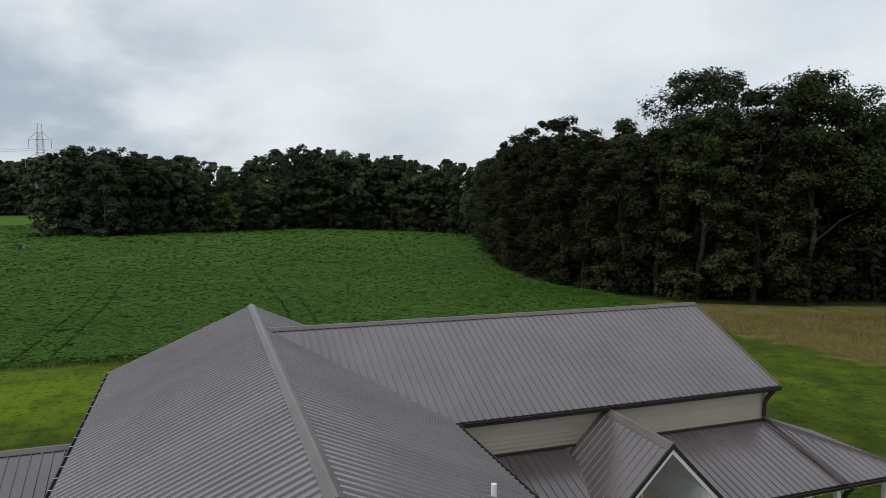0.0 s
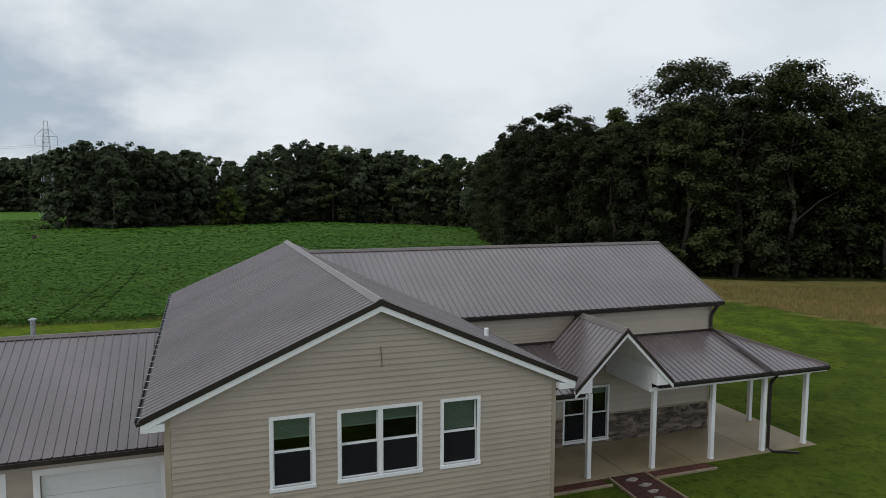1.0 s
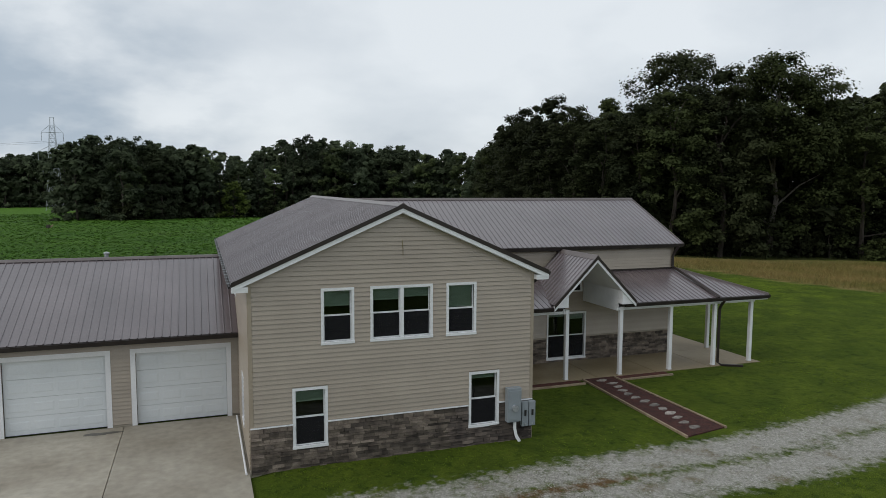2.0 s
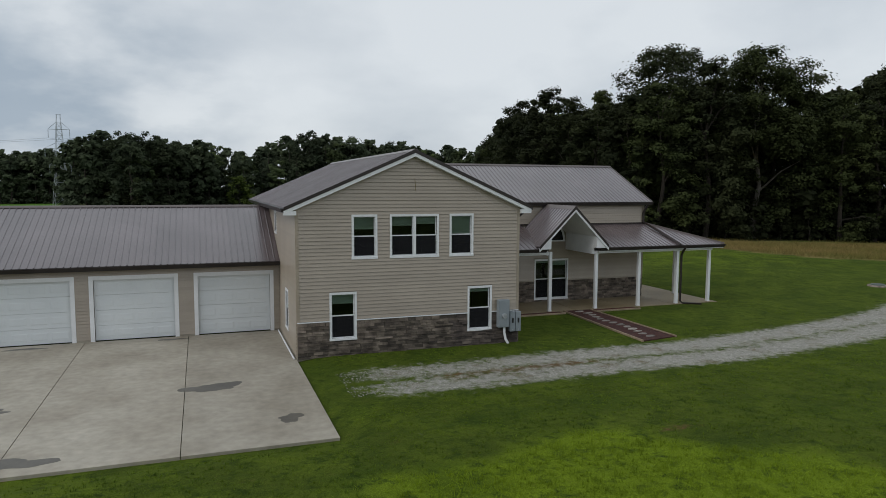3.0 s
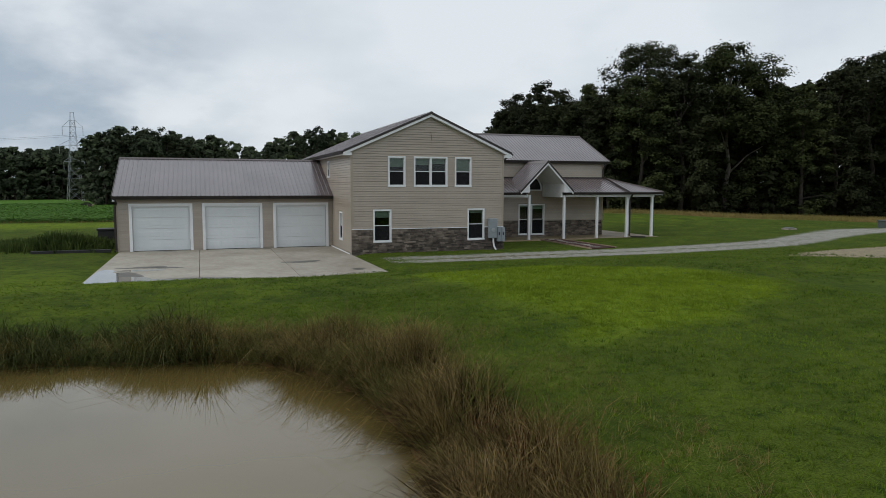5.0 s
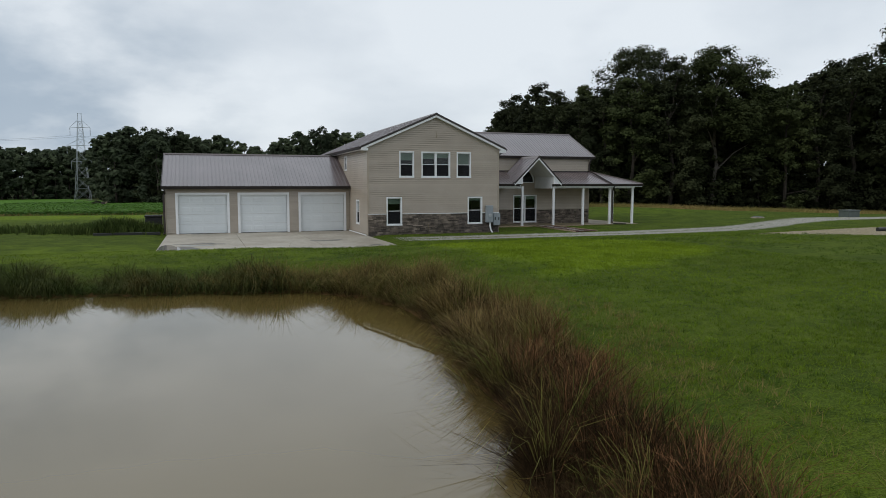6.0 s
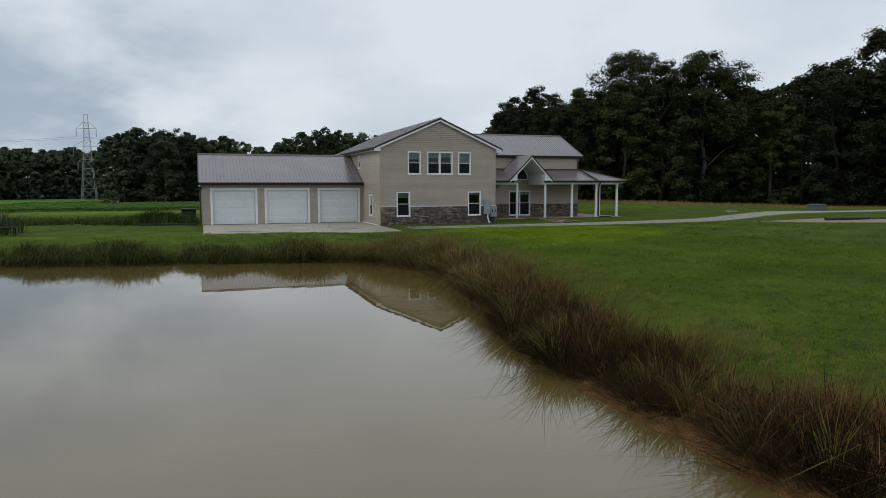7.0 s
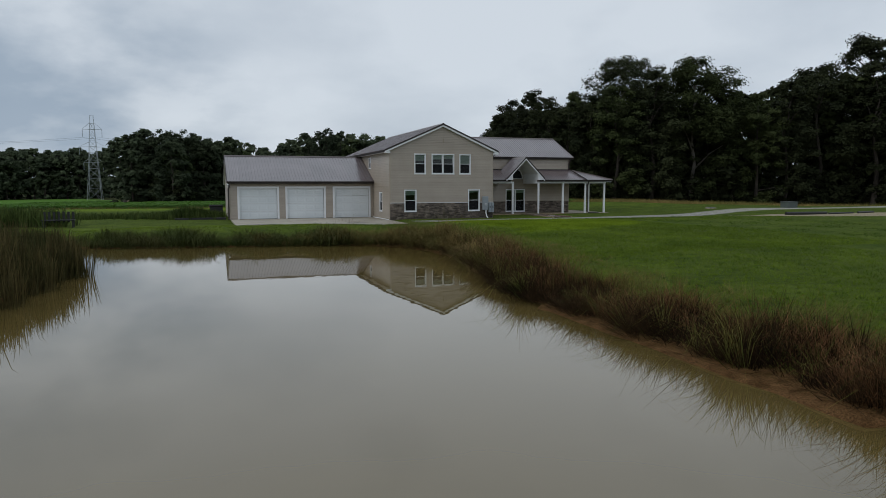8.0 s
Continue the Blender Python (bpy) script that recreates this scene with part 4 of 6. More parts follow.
# roof vent, lightning cable, meter boxes
bm = bmesh.new()
beam(bm, (7.40, 2.1, 5.62), (7.40, 2.1, 5.92), 0.055, 12)
part("vent_pipe", bm, M_WHITE, house, "white plastic roof vent pipe")
run_of([(4.11, -0.03, 6.18), (4.135, -0.03, 5.95), (4.14, -0.03, 5.75)], 0.008, "wire", house, M_STRAW, "thin pale hanging wire")
meter = thing("electric_meter", "grey steel electric meter box on stone wall with conduit", "meter box", at=(7.54, -0.05, 0.0))
part("body", boxed((-0.23, -0.20, 0.66, 0.22, 0.0, 1.70), bevel=0.012), M_GREY, meter)
part("cover", boxed((-0.19, -0.215, 0.72, 0.18, -0.201, 1.62), bevel=0.004), M_GREY, meter)
bm = bmesh.new()
beam(bm, (-0.01, -0.20, 1.10), (-0.01, -0.30, 1.10), 0.095, 20)
part("glass_dome", bm, M_GALV, meter, "round glass meter face")
run_of([(0.05, -0.10, 0.67), (0.05, -0.10, 0.45), (0.10, -0.12, 0.20), (0.20, -0.14, 0.03)], 0.05, "conduit", meter, M_WHITE, "white plastic conduit")
for k in range(2):
    dis = thing("disconnect_box", "small grey steel disconnect box with black lever", "electrical box", group="boxes beside the meter", at=(7.92 + k * 0.235, -0.05, 0.0))
    part("body", boxed((-0.105, -0.14, 0.47, 0.105, 0.0, 1.22), bevel=0.008), M_GREY, dis)
    part("lever", boxed((-0.03, -0.175, 0.80, 0.03, -0.141, 0.98), bevel=0.008), M_BLACK, dis)
    part("latch", boxed((-0.02, -0.155, 0.52, 0.02, -0.141, 0.56)), M_GALV, dis)

# ---- garage ----
GFRONT = slanted((1, 0), (0, -1), 0, GY0, 0)
DOORS = [(-10.63, -7.53), (-7.05, -3.93), (-3.36, -0.31)]
TR = 0.15
g_holes = [(a + TR, b - TR, 0.0, 2.485 - TR) for a, b in DOORS]
g_outer = [(a, b, -0.1, 2.485) for a, b in DOORS]
g_top = GEZ - 0.14
g_wall = wall_solid(garage, GFRONT, GX0, X0 - 0.005, 0.0, g_top, g_holes)
siding(g_wall, 0.06, g_top, lambda z: GX0 + 0.05, lambda z: X0 - 0.03, g_outer)
part("corner_post", boxed((GX0 - 0.012, 0.0, 0.0, GX0 + 0.08, 0.028, g_top)), M_SIDING, g_wall)
for a, b in ((GX0, DOORS[0][0]), (DOORS[0][1], DOORS[1][0]), (DOORS[1][1], DOORS[2][0])):
    part("foundation", boxed((a, 0.0, -0.05, b, 0.022, 0.06)), M_CONC, g_wall)


def garage_door(parent, a, b, top):
    """A sectional door: four sections with raised panels, trim round the opening."""
    d = part("garage_door", boxed((a + TR - 0.02, -0.16, 0.0, a + TR, -0.04, top - TR), (b - TR, -0.16, 0.0, b - TR + 0.02, -0.04, top - TR)), M_WHITE, parent, "white steel sectional garage door with raised panels", at=GFRONT)
    part("door_trim", boxed((a, 0.0, 0.0, a + TR, 0.036, top), (b - TR, 0.0, 0.0, b, 0.036, top), (a + TR, 0.0, top - TR, b - TR, 0.034, top)), M_WHITE, d)
    n, h, w = 4, (top - TR) / 4, b - a - 2 * TR
    for k in range(n):
        bm = bmesh.new()
        z0, z1 = k * h + 0.004, (k + 1) * h - 0.004
        box(bm, a + TR + 0.005, -0.13, z0, b - TR - 0.005, -0.085, z1)
        for j in range(4):
            p0 = a + TR + 0.10 + j * (w - 0.10) / 4
            p1 = p0 + (w - 0.10) / 4 - 0.10
            za, zb = z0 + 0.14, z1 - 0.14
            fr, hi = -0.0846, -0.077
            hexa(bm, [(p0, fr, za), (p1, fr, za), (p1, fr, zb), (p0, fr, zb), (p0 + 0.05, hi, za + 0.04), (p1 - 0.05, hi, za + 0.04), (p1 - 0.05, hi, zb - 0.04), (p0 + 0.05, hi, zb - 0.04)])
        part("door_section", bm, M_DOOR, d)
    part("bottom_seal", boxed((a + TR + 0.005, -0.125, 0.0, b - TR - 0.005, -0.078, 0.02)), M_BLACK, d)


for a, b in DOORS:
    garage_door(garage, a, b, 2.485)
GLEFT = slanted((0, -1), (-1, 0), GX0, 0, 0)
GSL = (GRZ - GEZ) / (GRY - GEY)
g_end = wall_solid(garage, GLEFT, -GY1, -GY0 - 0.165, 0.0, g_top, [], gable=None)
siding(g_end, 0.06, GRZ - 0.2, lambda z: max(-GY1, -GY1 + (z - g_top) / GSL), lambda z: min(-GY0 - 0.03, -GY0 - (z - g_top) / GSL))
bm = bmesh.new()
v = [bm.verts.new((x, y, z)) for x in (GX0, GX0 + 0.16) for y, z in ((GY0, g_top), (GY1, g_top), (GRY, GRZ - 0.14))]
for f in ((0, 1, 2), (3, 5, 4), (0, 3, 4, 1), (1, 4, 5, 2), (2, 5, 3, 0)):
    bm.faces.new([v[i] for i in f])
part("gable_wall", bm, M_WALL, garage)
part("back_wall", boxed((GX0 + 0.17, GY1 - 0.16, 0.0, X0 - 0.005, GY1, g_top)), M_SIDING, garage)
gn = math.hypot(1, GSL)
roof_slope(garage, (GRX, GRY, GRZ), (1, 0, 0), (0, -1, -GSL), X0 - 0.03 - GRX, (GRY - GEY) * gn, label="ribbed brown steel roof slope")
roof_slope(garage, (GRX, GRY, GRZ), (1, 0, 0), (0, 1, -GSL), X0 - 0.03 - GRX, (GRY - GEY) * gn, label="ribbed brown steel roof slope")
ridge_cap(garage, (GRX - 0.02, GRY, GRZ), (X0 - 0.03, GRY, GRZ), GSL, GSL, (0, 1, 0))
gutter(garage, (GRX, GEY - 0.013, GEZ - 0.015), (X0 - 0.05, GEY - 0.013, GEZ - 0.015), (0, -1, 0))
part("fascia", boxed((GRX, GEY - 0.012, GEZ - 0.17, X0 - 0.03, GEY + 0.012, GEZ - 0.01)), M_BROWN, garage)
part("eave_soffit", boxed((GRX + 0.03, GEY + 0.013, GEZ - 0.16, X0 - 0.03, GY0 - 0.03, GEZ - 0.135)), M_BROWN, garage)
bm = bmesh.new()
for y in (GEY, 2 * GRY - GEY):
    hexa(bm, [(GRX - 0.03, y, GEZ - 0.14), (GRX + 0.01, y, GEZ - 0.14), (GRX + 0.01, GRY, GRZ - 0.14), (GRX - 0.03, GRY, GRZ - 0.14),
              (GRX - 0.03, y, GEZ + 0.035), (GRX + 0.01, y, GEZ + 0.035), (GRX + 0.01, GRY, GRZ + 0.035), (GRX - 0.03, GRY, GRZ + 0.035)])
part("rake_trim", bm, M_BROWN, garage)
for y in (GEY, 2 * GRY - GEY):
    bm = bmesh.new()
    hexa(bm, [(GRX + 0.012, y, GEZ - 0.27), (GX0 - 0.036, y, GEZ - 0.27), (GX0 - 0.036, GRY, GRZ - 0.27), (GRX + 0.012, GRY, GRZ - 0.27),
              (GRX + 0.012, y, GEZ - 0.105), (GX0 - 0.036, y, GEZ - 0.105), (GX0 - 0.036, GRY, GRZ - 0.105), (GRX + 0.012, GRY, GRZ - 0.105)])
    part("rake_board", bm, M_WHITE, garage)
run_of([(GRX + 0.10, GEY - 0.06, GEZ - 0.10), (GX0 + 0.0, GY0 - 0.08, GEZ - 0.42), (GX0 - 0.07, GY0 - 0.05, GEZ - 0.55), (GX0 - 0.07, GY0 - 0.05, 0.10), (GX0 - 0.10, GY0 - 0.30, 0.04)], 0.05, "downspout", garage, label="dark brown downspout")
bm = bmesh.new()
beam(bm, (-4.88, 13.2, 3.0), (-4.88, 13.2, 4.78), 0.085, 14)
flue = part("flue_pipe", bm, M_GALV, garage, "galvanised flue pipe")
bm = bmesh.new()
beam(bm, (-4.88, 13.2, 4.79), (-4.88, 13.2, 4.83), 0.13, 14)
beam(bm, (-4.88, 13.2, 4.83), (-4.88, 13.2, 4.88), 0.13, 14, r2=0.03)
part("flue_cap", bm, M_GALV, flue)

# ---- porch ----
PEY, PEZ, PTZ, PEX = 4.80, 3.03, 3.97, 22.20
PS = (PTZ - PEZ) / (WY0 - PEY)
pl = math.hypot(1, PS)
DX, DY, DZ, DHALF = 13.40, 4.66, 4.97, 1.84
hip_n = Vector((WY0 - PEY, -(PEX - WX1) / pl, 0)).normalized()
roof_slope(porch, (X1 + 0.02, WY0, PTZ), (1, 0, 0), (0, -1, -PS), DX - 1.30 - X1, (WY0 - PEY) * pl, label="ribbed brown steel porch roof")
s0 = DX + 1.30
roof_slope(porch, (s0, WY0, PTZ), (1, 0, 0), (0, -1, -PS), PEX - s0, (WY0 - PEY) * pl,
           clip=[((WX1 - s0, 0, 0), (hip_n.x, hip_n.y, 0))], label="ribbed brown steel porch roof")
PSX = (PTZ - PEZ) / (PEX - WX1)
plx = math.hypot(1, PSX)
back_y = 8.3
roof_slope(porch, (WX1, back_y, PTZ), (0, -1, 0), (1, 0, -PSX), back_y - PEY, (PEX - WX1) * plx,
           clip=[((back_y - WY0, 0, 0), Vector(((PEX - WX1) * plx, -(WY0 - PEY), 0)).normalized())], label="ribbed brown steel porch roof")
run_of([(WX1, WY0, PTZ + 0.03), (PEX, PEY, PEZ + 0.03)], 0.05, "hip_cap", porch, M_RIDGE)
part("wall_flashing", boxed((X1 + 0.03, WY0 - 0.10, PTZ + 0.0, WX1, WY0 - 0.022, PTZ + 0.06)), M_BROWN, porch)
run_of([(DSX + 0.06, WY0 - 0.16, PTZ + 0.04), (DSX + 0.20, PEY + 0.05, PEZ + 0.09), (DSX + 0.20, PEY - 0.08, PEZ + 0.02)], 0.055, "downspout", porch, label="dark brown downspout on the roof")
for a, b in ((X1 + 0.03, DX - 1.45), (DX + 1.42, PEX)):
    gutter(porch, (a, PEY - 0.013, PEZ - 0.015), (b, PEY - 0.013, PEZ - 0.015), (0, -1, 0))
    part("fascia", boxed((a, PEY - 0.012, PEZ - 0.16, b, PEY + 0.012, PEZ - 0.01)), M_BROWN, porch)
    part("porch_soffit", boxed((a, PEY + 0.02, PEZ - 0.20, min(b, PEX - 0.03), WY0 - 0.03, PEZ - 0.17)), M_WHITE, porch)
gutter(porch, (PEX + 0.013, PEY, PEZ - 0.015), (PEX + 0.013, back_y, PEZ - 0.015), (1, 0, 0))
part("fascia", boxed((PEX - 0.012, PEY, PEZ - 0.16, PEX + 0.012, back_y, PEZ - 0.01)), M_BROWN, porch)
POSTS = [(12.34, 5.10), (14.83, 5.10), (17.27, 5.10), (19.55, 5.10), (21.57, 5.16), (21.55, 7.80)]
part("beam", boxed((X1 + 0.03, 5.03, 2.72, DX - 1.16, 5.19, PEZ - 0.205), (DX + 1.18, 5.03, 2.72, 21.66, 5.19, PEZ - 0.205)), M_WHITE, porch)
part("beam", boxed((21.49, 5.20, 2.72, 21.65, 8.2, PEZ - 0.205)), M_WHITE, porch)
for x, y in POSTS:
    post = part("post", boxed((x - 0.075, y - 0.075, 0.05, x + 0.075, y + 0.075, 2.72 if x > 15 else 2.86), bevel=0.008), M_WHITE, porch, "white square post")
    part("post_base", boxed((x - 0.084, y - 0.084, 0.052, x + 0.084, y + 0.084, 0.11), bevel=0.006), M_WHITE, post)
run_of([(19.74, PEY - 0.07, PEZ - 0.10), (19.76, 4.95, PEZ - 0.36), (19.74, 5.02, 2.5), (19.74, 5.02, 0.16), (19.80, 4.85, 0.08), (20.6, 4.45, 0.07)], 0.05, "downspout", porch, label="dark brown downspout")
# entrance gable
dl = math.hypot(DHALF, DZ - 3.14)
for sx in (-1, 1):
    roof_slope(porch, (DX, DY, DZ), (0, 1, 0), (sx, 0, -1), WY0 - 0.03 - DY, dl, label="ribbed brown steel gable roof")
    board_between(porch, "rake_trim", (DX, DY - 0.03, DZ + 0.035), (DX + sx * DHALF, DY - 0.03, DZ - DHALF + 0.035), 0.14, 0.05, M_BROWN)
    board_between(porch, "rake_board", (DX, DY - 0.012, DZ - 0.08), (DX + sx * DHALF, DY - 0.012, DZ - DHALF - 0.08), 0.15, 0.05, M_WHITE)
    bm = bmesh.new()
    tri = [(DX + sx * (DHALF - 0.02), 3.02), (DX + sx * (DHALF - 0.62), 3.02), (DX + sx * (DHALF - 0.62), 3.58)]
    ring = [[bm.verts.new((x, y, z)) for x, z in tri] for y in (DY + 0.04, DY + 0.34)]
    bm.faces.new(ring[0])
    bm.faces.new(ring[1][::-1])
    for i in range(3):
        j = (i + 1) % 3
        bm.faces.new((ring[0][i], ring[0][j], ring[1][j], ring[1][i]))
    part("gable_return", bm, M_WHITE, porch)
    lo, hi = DX + sx * 1.24, DX
    bm = bmesh.new()
    hexa(bm, [(lo, DY + 0.05, DZ - 1.24 - 0.20), (hi, DY + 0.05, DZ - 0.20), (hi, WY0 - 0.03, DZ - 0.20), (lo, WY0 - 0.03, DZ - 1.24 - 0.20),
              (lo, DY + 0.05, DZ - 1.24 - 0.16), (hi, DY + 0.05, DZ - 0.16), (hi, WY0 - 0.03, DZ - 0.16), (lo, WY0 - 0.03, DZ - 1.24 - 0.16)])
    part("vault_panel", bm, M_WHITE, porch, "white vaulted soffit panel")
    x = DX + sx * 1.24
    part("vault_side", boxed((x - 0.02, DY + 0.35, 2.70, x + 0.02, WY0 - 0.03, DZ - 1.42)), M_WHITE, porch)
ridge_cap(porch, (DX, DY - 0.02, DZ), (DX, WY0 - 0.03, DZ), 1.0, 1.0, (1, 0, 0))
for k in range(5):
    a, b = 8.24 + k * 2.76, 8.24 + (k + 1) * 2.76 - 0.03
    part("slab_bay", boxed((a, 4.88, -0.08, min(b, 21.95), WY0 - 0.06, 0.05)), M_PORCHCONC, porch, "damp concrete porch slab")
part("slab_bay", boxed((WX1 + 0.02, WY0 - 0.05, -0.08, 21.95, 12.0, 0.05)), M_PORCHCONC, porch)


# ---- trees ----


def sprays(centres, normals, size, rng):
    """Small three-cornered leaf sprays at the centres, turned to the normals and drooping at one tip."""
    n = len(centres)
    nn = normals / np.maximum(1e-6, np.linalg.norm(normals, axis=1, keepdims=True))
    u = np.cross(nn, rng.normal(size=(n, 3)))
    u /= np.maximum(1e-6, np.linalg.norm(u, axis=1, keepdims=True))
    w = np.cross(nn, u)
    s = (size * rng.uniform(0.65, 1.35, n))[:, None]
    return np.stack([centres + u * s - nn * s * 0.15, centres + (w * 0.87 - u * 0.5) * s, centres - (w * 0.87 + u * 0.5) * s], 1).reshape(-1, 3)


HABITS = {"round": ((0, 0.03, 0.30, 0.60, 0.80, 0.92, 1), (0.80, 0.90, 1.0, 1.0, 0.88, 0.64, 0.30)),
          "open": ((0, 0.25, 0.45, 0.65, 0.84, 0.95, 1), (0.60, 0.80, 1.0, 0.96, 0.80, 0.56, 0.30)),
          "narrow": ((0, 0.10, 0.35, 0.60, 0.85, 1), (0.85, 1.0, 1.0, 0.86, 0.58, 0.22))}


def tree(height_m, width, leaves, leaf_size, seed, low=0.10, bark=None, leaf=None, clumps=55, name="tree", limbs=5, habit="round", gap=None):
    """A tree at the origin: a tapered trunk with limbs, and a crown of boughs that bear twigs of leaf sprays."""
    rng = np.random.default_rng(seed)
    t = new(name)
    bm = bmesh.new()
    pts = [Vector((0, 0, -0.6))]
    for k in range(1, 7):
        pts.append(Vector((rng.normal() * 0.18 * k ** 0.5, rng.normal() * 0.18 * k ** 0.5, height_m * 0.86 * k / 6)))
    r0 = height_m * 0.017
    tube(bm, pts, [r0 * (1 - k / 6.6) for k in range(7)], 7)
    part("trunk", bm, bark or M_BARK, t)
    cz = low + (1 - low) * rng.uniform(0, 1, clumps) ** 0.80
    prof = np.interp(cz, *HABITS[habit])
    br = width * rng.uniform(0.085, 0.165, clumps) * (0.55 + 0.45 * prof)
    ang = rng.uniform(0, math.tau, clumps)
    lobes = 1 + 0.16 * np.sin(3 * ang + seed) + 0.10 * np.sin(5 * ang + 2 * seed + cz * 6)
    rad = np.maximum(0, width * 0.5 * prof * lobes * np.sqrt(rng.uniform(0.30, 1.0, clumps)) - br * 0.4)
    C = np.stack([np.cos(ang) * rad, np.sin(ang) * rad, cz * height_m - br * 0.55], 1)
    if gap:                                       # a break in the foliage that shows the trunk
        way, half, z0, z1 = gap
        off = np.abs((ang - way + math.pi) % math.tau - math.pi)
        keep = ~((off < half) & (C[:, 2] > z0) & (C[:, 2] < z1))
        C, br = C[keep], br[keep]
    for i in rng.choice(len(C), limbs, replace=False):
        zb = min(0.80, max(0.15, C[i][2] / height_m - 0.16))
        k = min(5, int(zb / 0.86 * 6))
        base = pts[k].lerp(pts[k + 1], zb / 0.86 * 6 - k)
        midp = base.lerp(Vector(C[i]), 0.55) + Vector((0, 0, 0.02 * height_m))
        bm = bmesh.new()
        tube(bm, [base, midp, C[i]], [r0 * 0.36, r0 * 0.22, r0 * 0.05], 5)
        part("limb", bm, bark or M_BARK, t)
    per = 9
    d = rng.normal(size=(len(C) * per, 3))
    d[:, 2] = np.where(rng.uniform(size=len(d)) < 0.62, np.abs(d[:, 2]), d[:, 2])
    d /= np.linalg.norm(d, axis=1, keepdims=True)
    B = np.repeat(np.arange(len(C)), per)
    T = C[B] + d * (br[B] * rng.uniform(0.45, 1.05, len(B)))[:, None] * np.array([1.0, 1.0, 0.70])
    tr = br[B] * rng.uniform(0.28, 0.52, len(B))
    share = rng.choice(len(B), leaves, p=tr ** 2 / (tr ** 2).sum())
    P = T[share] + rng.normal(size=(leaves, 3)) * (tr[share] * 0.62)[:, None] * np.array([1.0, 1.0, 0.62])
    out = (P - C[B[share]]) / br[B[share]][:, None]
    N = out * 0.75 + np.array([0, 0, 0.60]) + rng.normal(size=(leaves, 3)) * 0.32
    V = sprays(P, N, leaf_size * 0.58, rng)
    me = fast_mesh("crown", V, tris=np.arange(len(V)).reshape(-1, 3))
    part("crown", me, leaf or M_LEAF, t)
    return t


def along(line, start, stop, gap, rng):
    """Places every gap metres along a line of corners, between two of them."""
    out = []
    carry = 0.0
    for (x0, y0), (x1, y1) in zip(line[start:stop], line[start + 1:stop + 1]):
        length = math.hypot(x1 - x0, y1 - y0)
        s = carry
        while s < length:
            k = s / length
            out.append((x0 + (x1 - x0) * k, y0 + (y1 - y0) * k, (y1 - y0) / length, -(x1 - x0) / length))
            s += gap * rng.uniform(0.8, 1.2)
        carry = s - length
    return out


def stature(x, y):
    """The wood is low along the field and rises towards the road end of the meadow."""
    along_front = float(np.interp(x, (44, 50, 56, 76, 84, 92, 100, 106, 125), (0.76, 0.86, 0.93, 0.95, 0.93, 1.02, 1.06, 1.18, 1.26)))
    along_field = float(np.interp(y, (56, 66, 112, 145, 190), (0.80, 0.86, 0.92, 0.92, 0.98)))
    k = float(smooth(52, 62, y - 0.45 * max(0.0, x - 56)))
    return along_front * (1 - k) + along_field * k


def far_stature(x, y):
    return float(np.interp(x, (-45, -38, -30, 0, 8, 15, 25, 33, 47, 56, 85), (0.99, 1.01, 0.95, 0.96, 0.92, 0.93, 1.06, 1.16, 1.16, 1.06, 1.03)))


def plant(kinds, spots, group, rng, scale=(0.88, 1.08), tall=None):
    for x, y in spots:
        src = kinds[rng.integers(len(kinds))]
        s = rng.uniform(*scale)
        if tall:
            s *= tall(x, y)
        m = Matrix.Translation((x, y, float(height(x, y)) - 0.1)) @ Matrix.Rotation(rng.uniform(0, math.tau), 4, "Z")
        ob = copy_thing(src, m)
        ob.scale = (s * rng.uniform(0.9, 1.12), s * rng.uniform(0.9, 1.12), s)
        tagged(ob, group=group)


def grove(name, kinds, spots, label, rng, scale, tall=None):
    """Trees standing too deep to tell apart, joined: crowns first, trunks after them."""
    crowns, trunks, bark = [], [], []
    base = 0
    for x, y in spots:
        src = kinds[rng.integers(len(kinds))]
        s, a = rng.uniform(*scale) * (tall(x, y) if tall else 1.0), rng.uniform(0, math.tau)
        turn = np.array([[math.cos(a), math.sin(a), 0], [-math.sin(a), math.cos(a), 0], [0, 0, 1]]) * s
        for ob in src.children:
            kind = ob.name.split(".")[0]
            if kind == "limb":
                continue
            me = ob.data
            v = np.zeros(len(me.vertices) * 3, np.float32)
            me.vertices.foreach_get("co", v)
            v = v.reshape(-1, 3) @ turn + np.array([x, y, float(height(x, y)) - 0.1])
            if kind == "crown":
                crowns.append(v)
            else:
                quads = np.array([p.vertices[:] for p in me.polygons if len(p.vertices) == 4], int)
                trunks.append(v)
                bark.append(quads + base)
                base += len(v)
    C = np.concatenate(crowns)
    me = fast_mesh(name, np.concatenate([C] + trunks), np.concatenate(bark) + len(C), np.arange(len(C)).reshape(-1, 3))
    me.materials.append(next(ob for ob in kinds[0].children if ob.name.startswith("crown")).data.materials[0])
    me.materials.append(M_BARK)
    nq = sum(len(b) for b in bark)
    me.polygons.foreach_set("material_index", np.concatenate([np.ones(nq, np.int32), np.zeros(len(C) // 3, np.int32)]))
    return tagged(part(name, me, None), label, "woodland", kind="stuff")


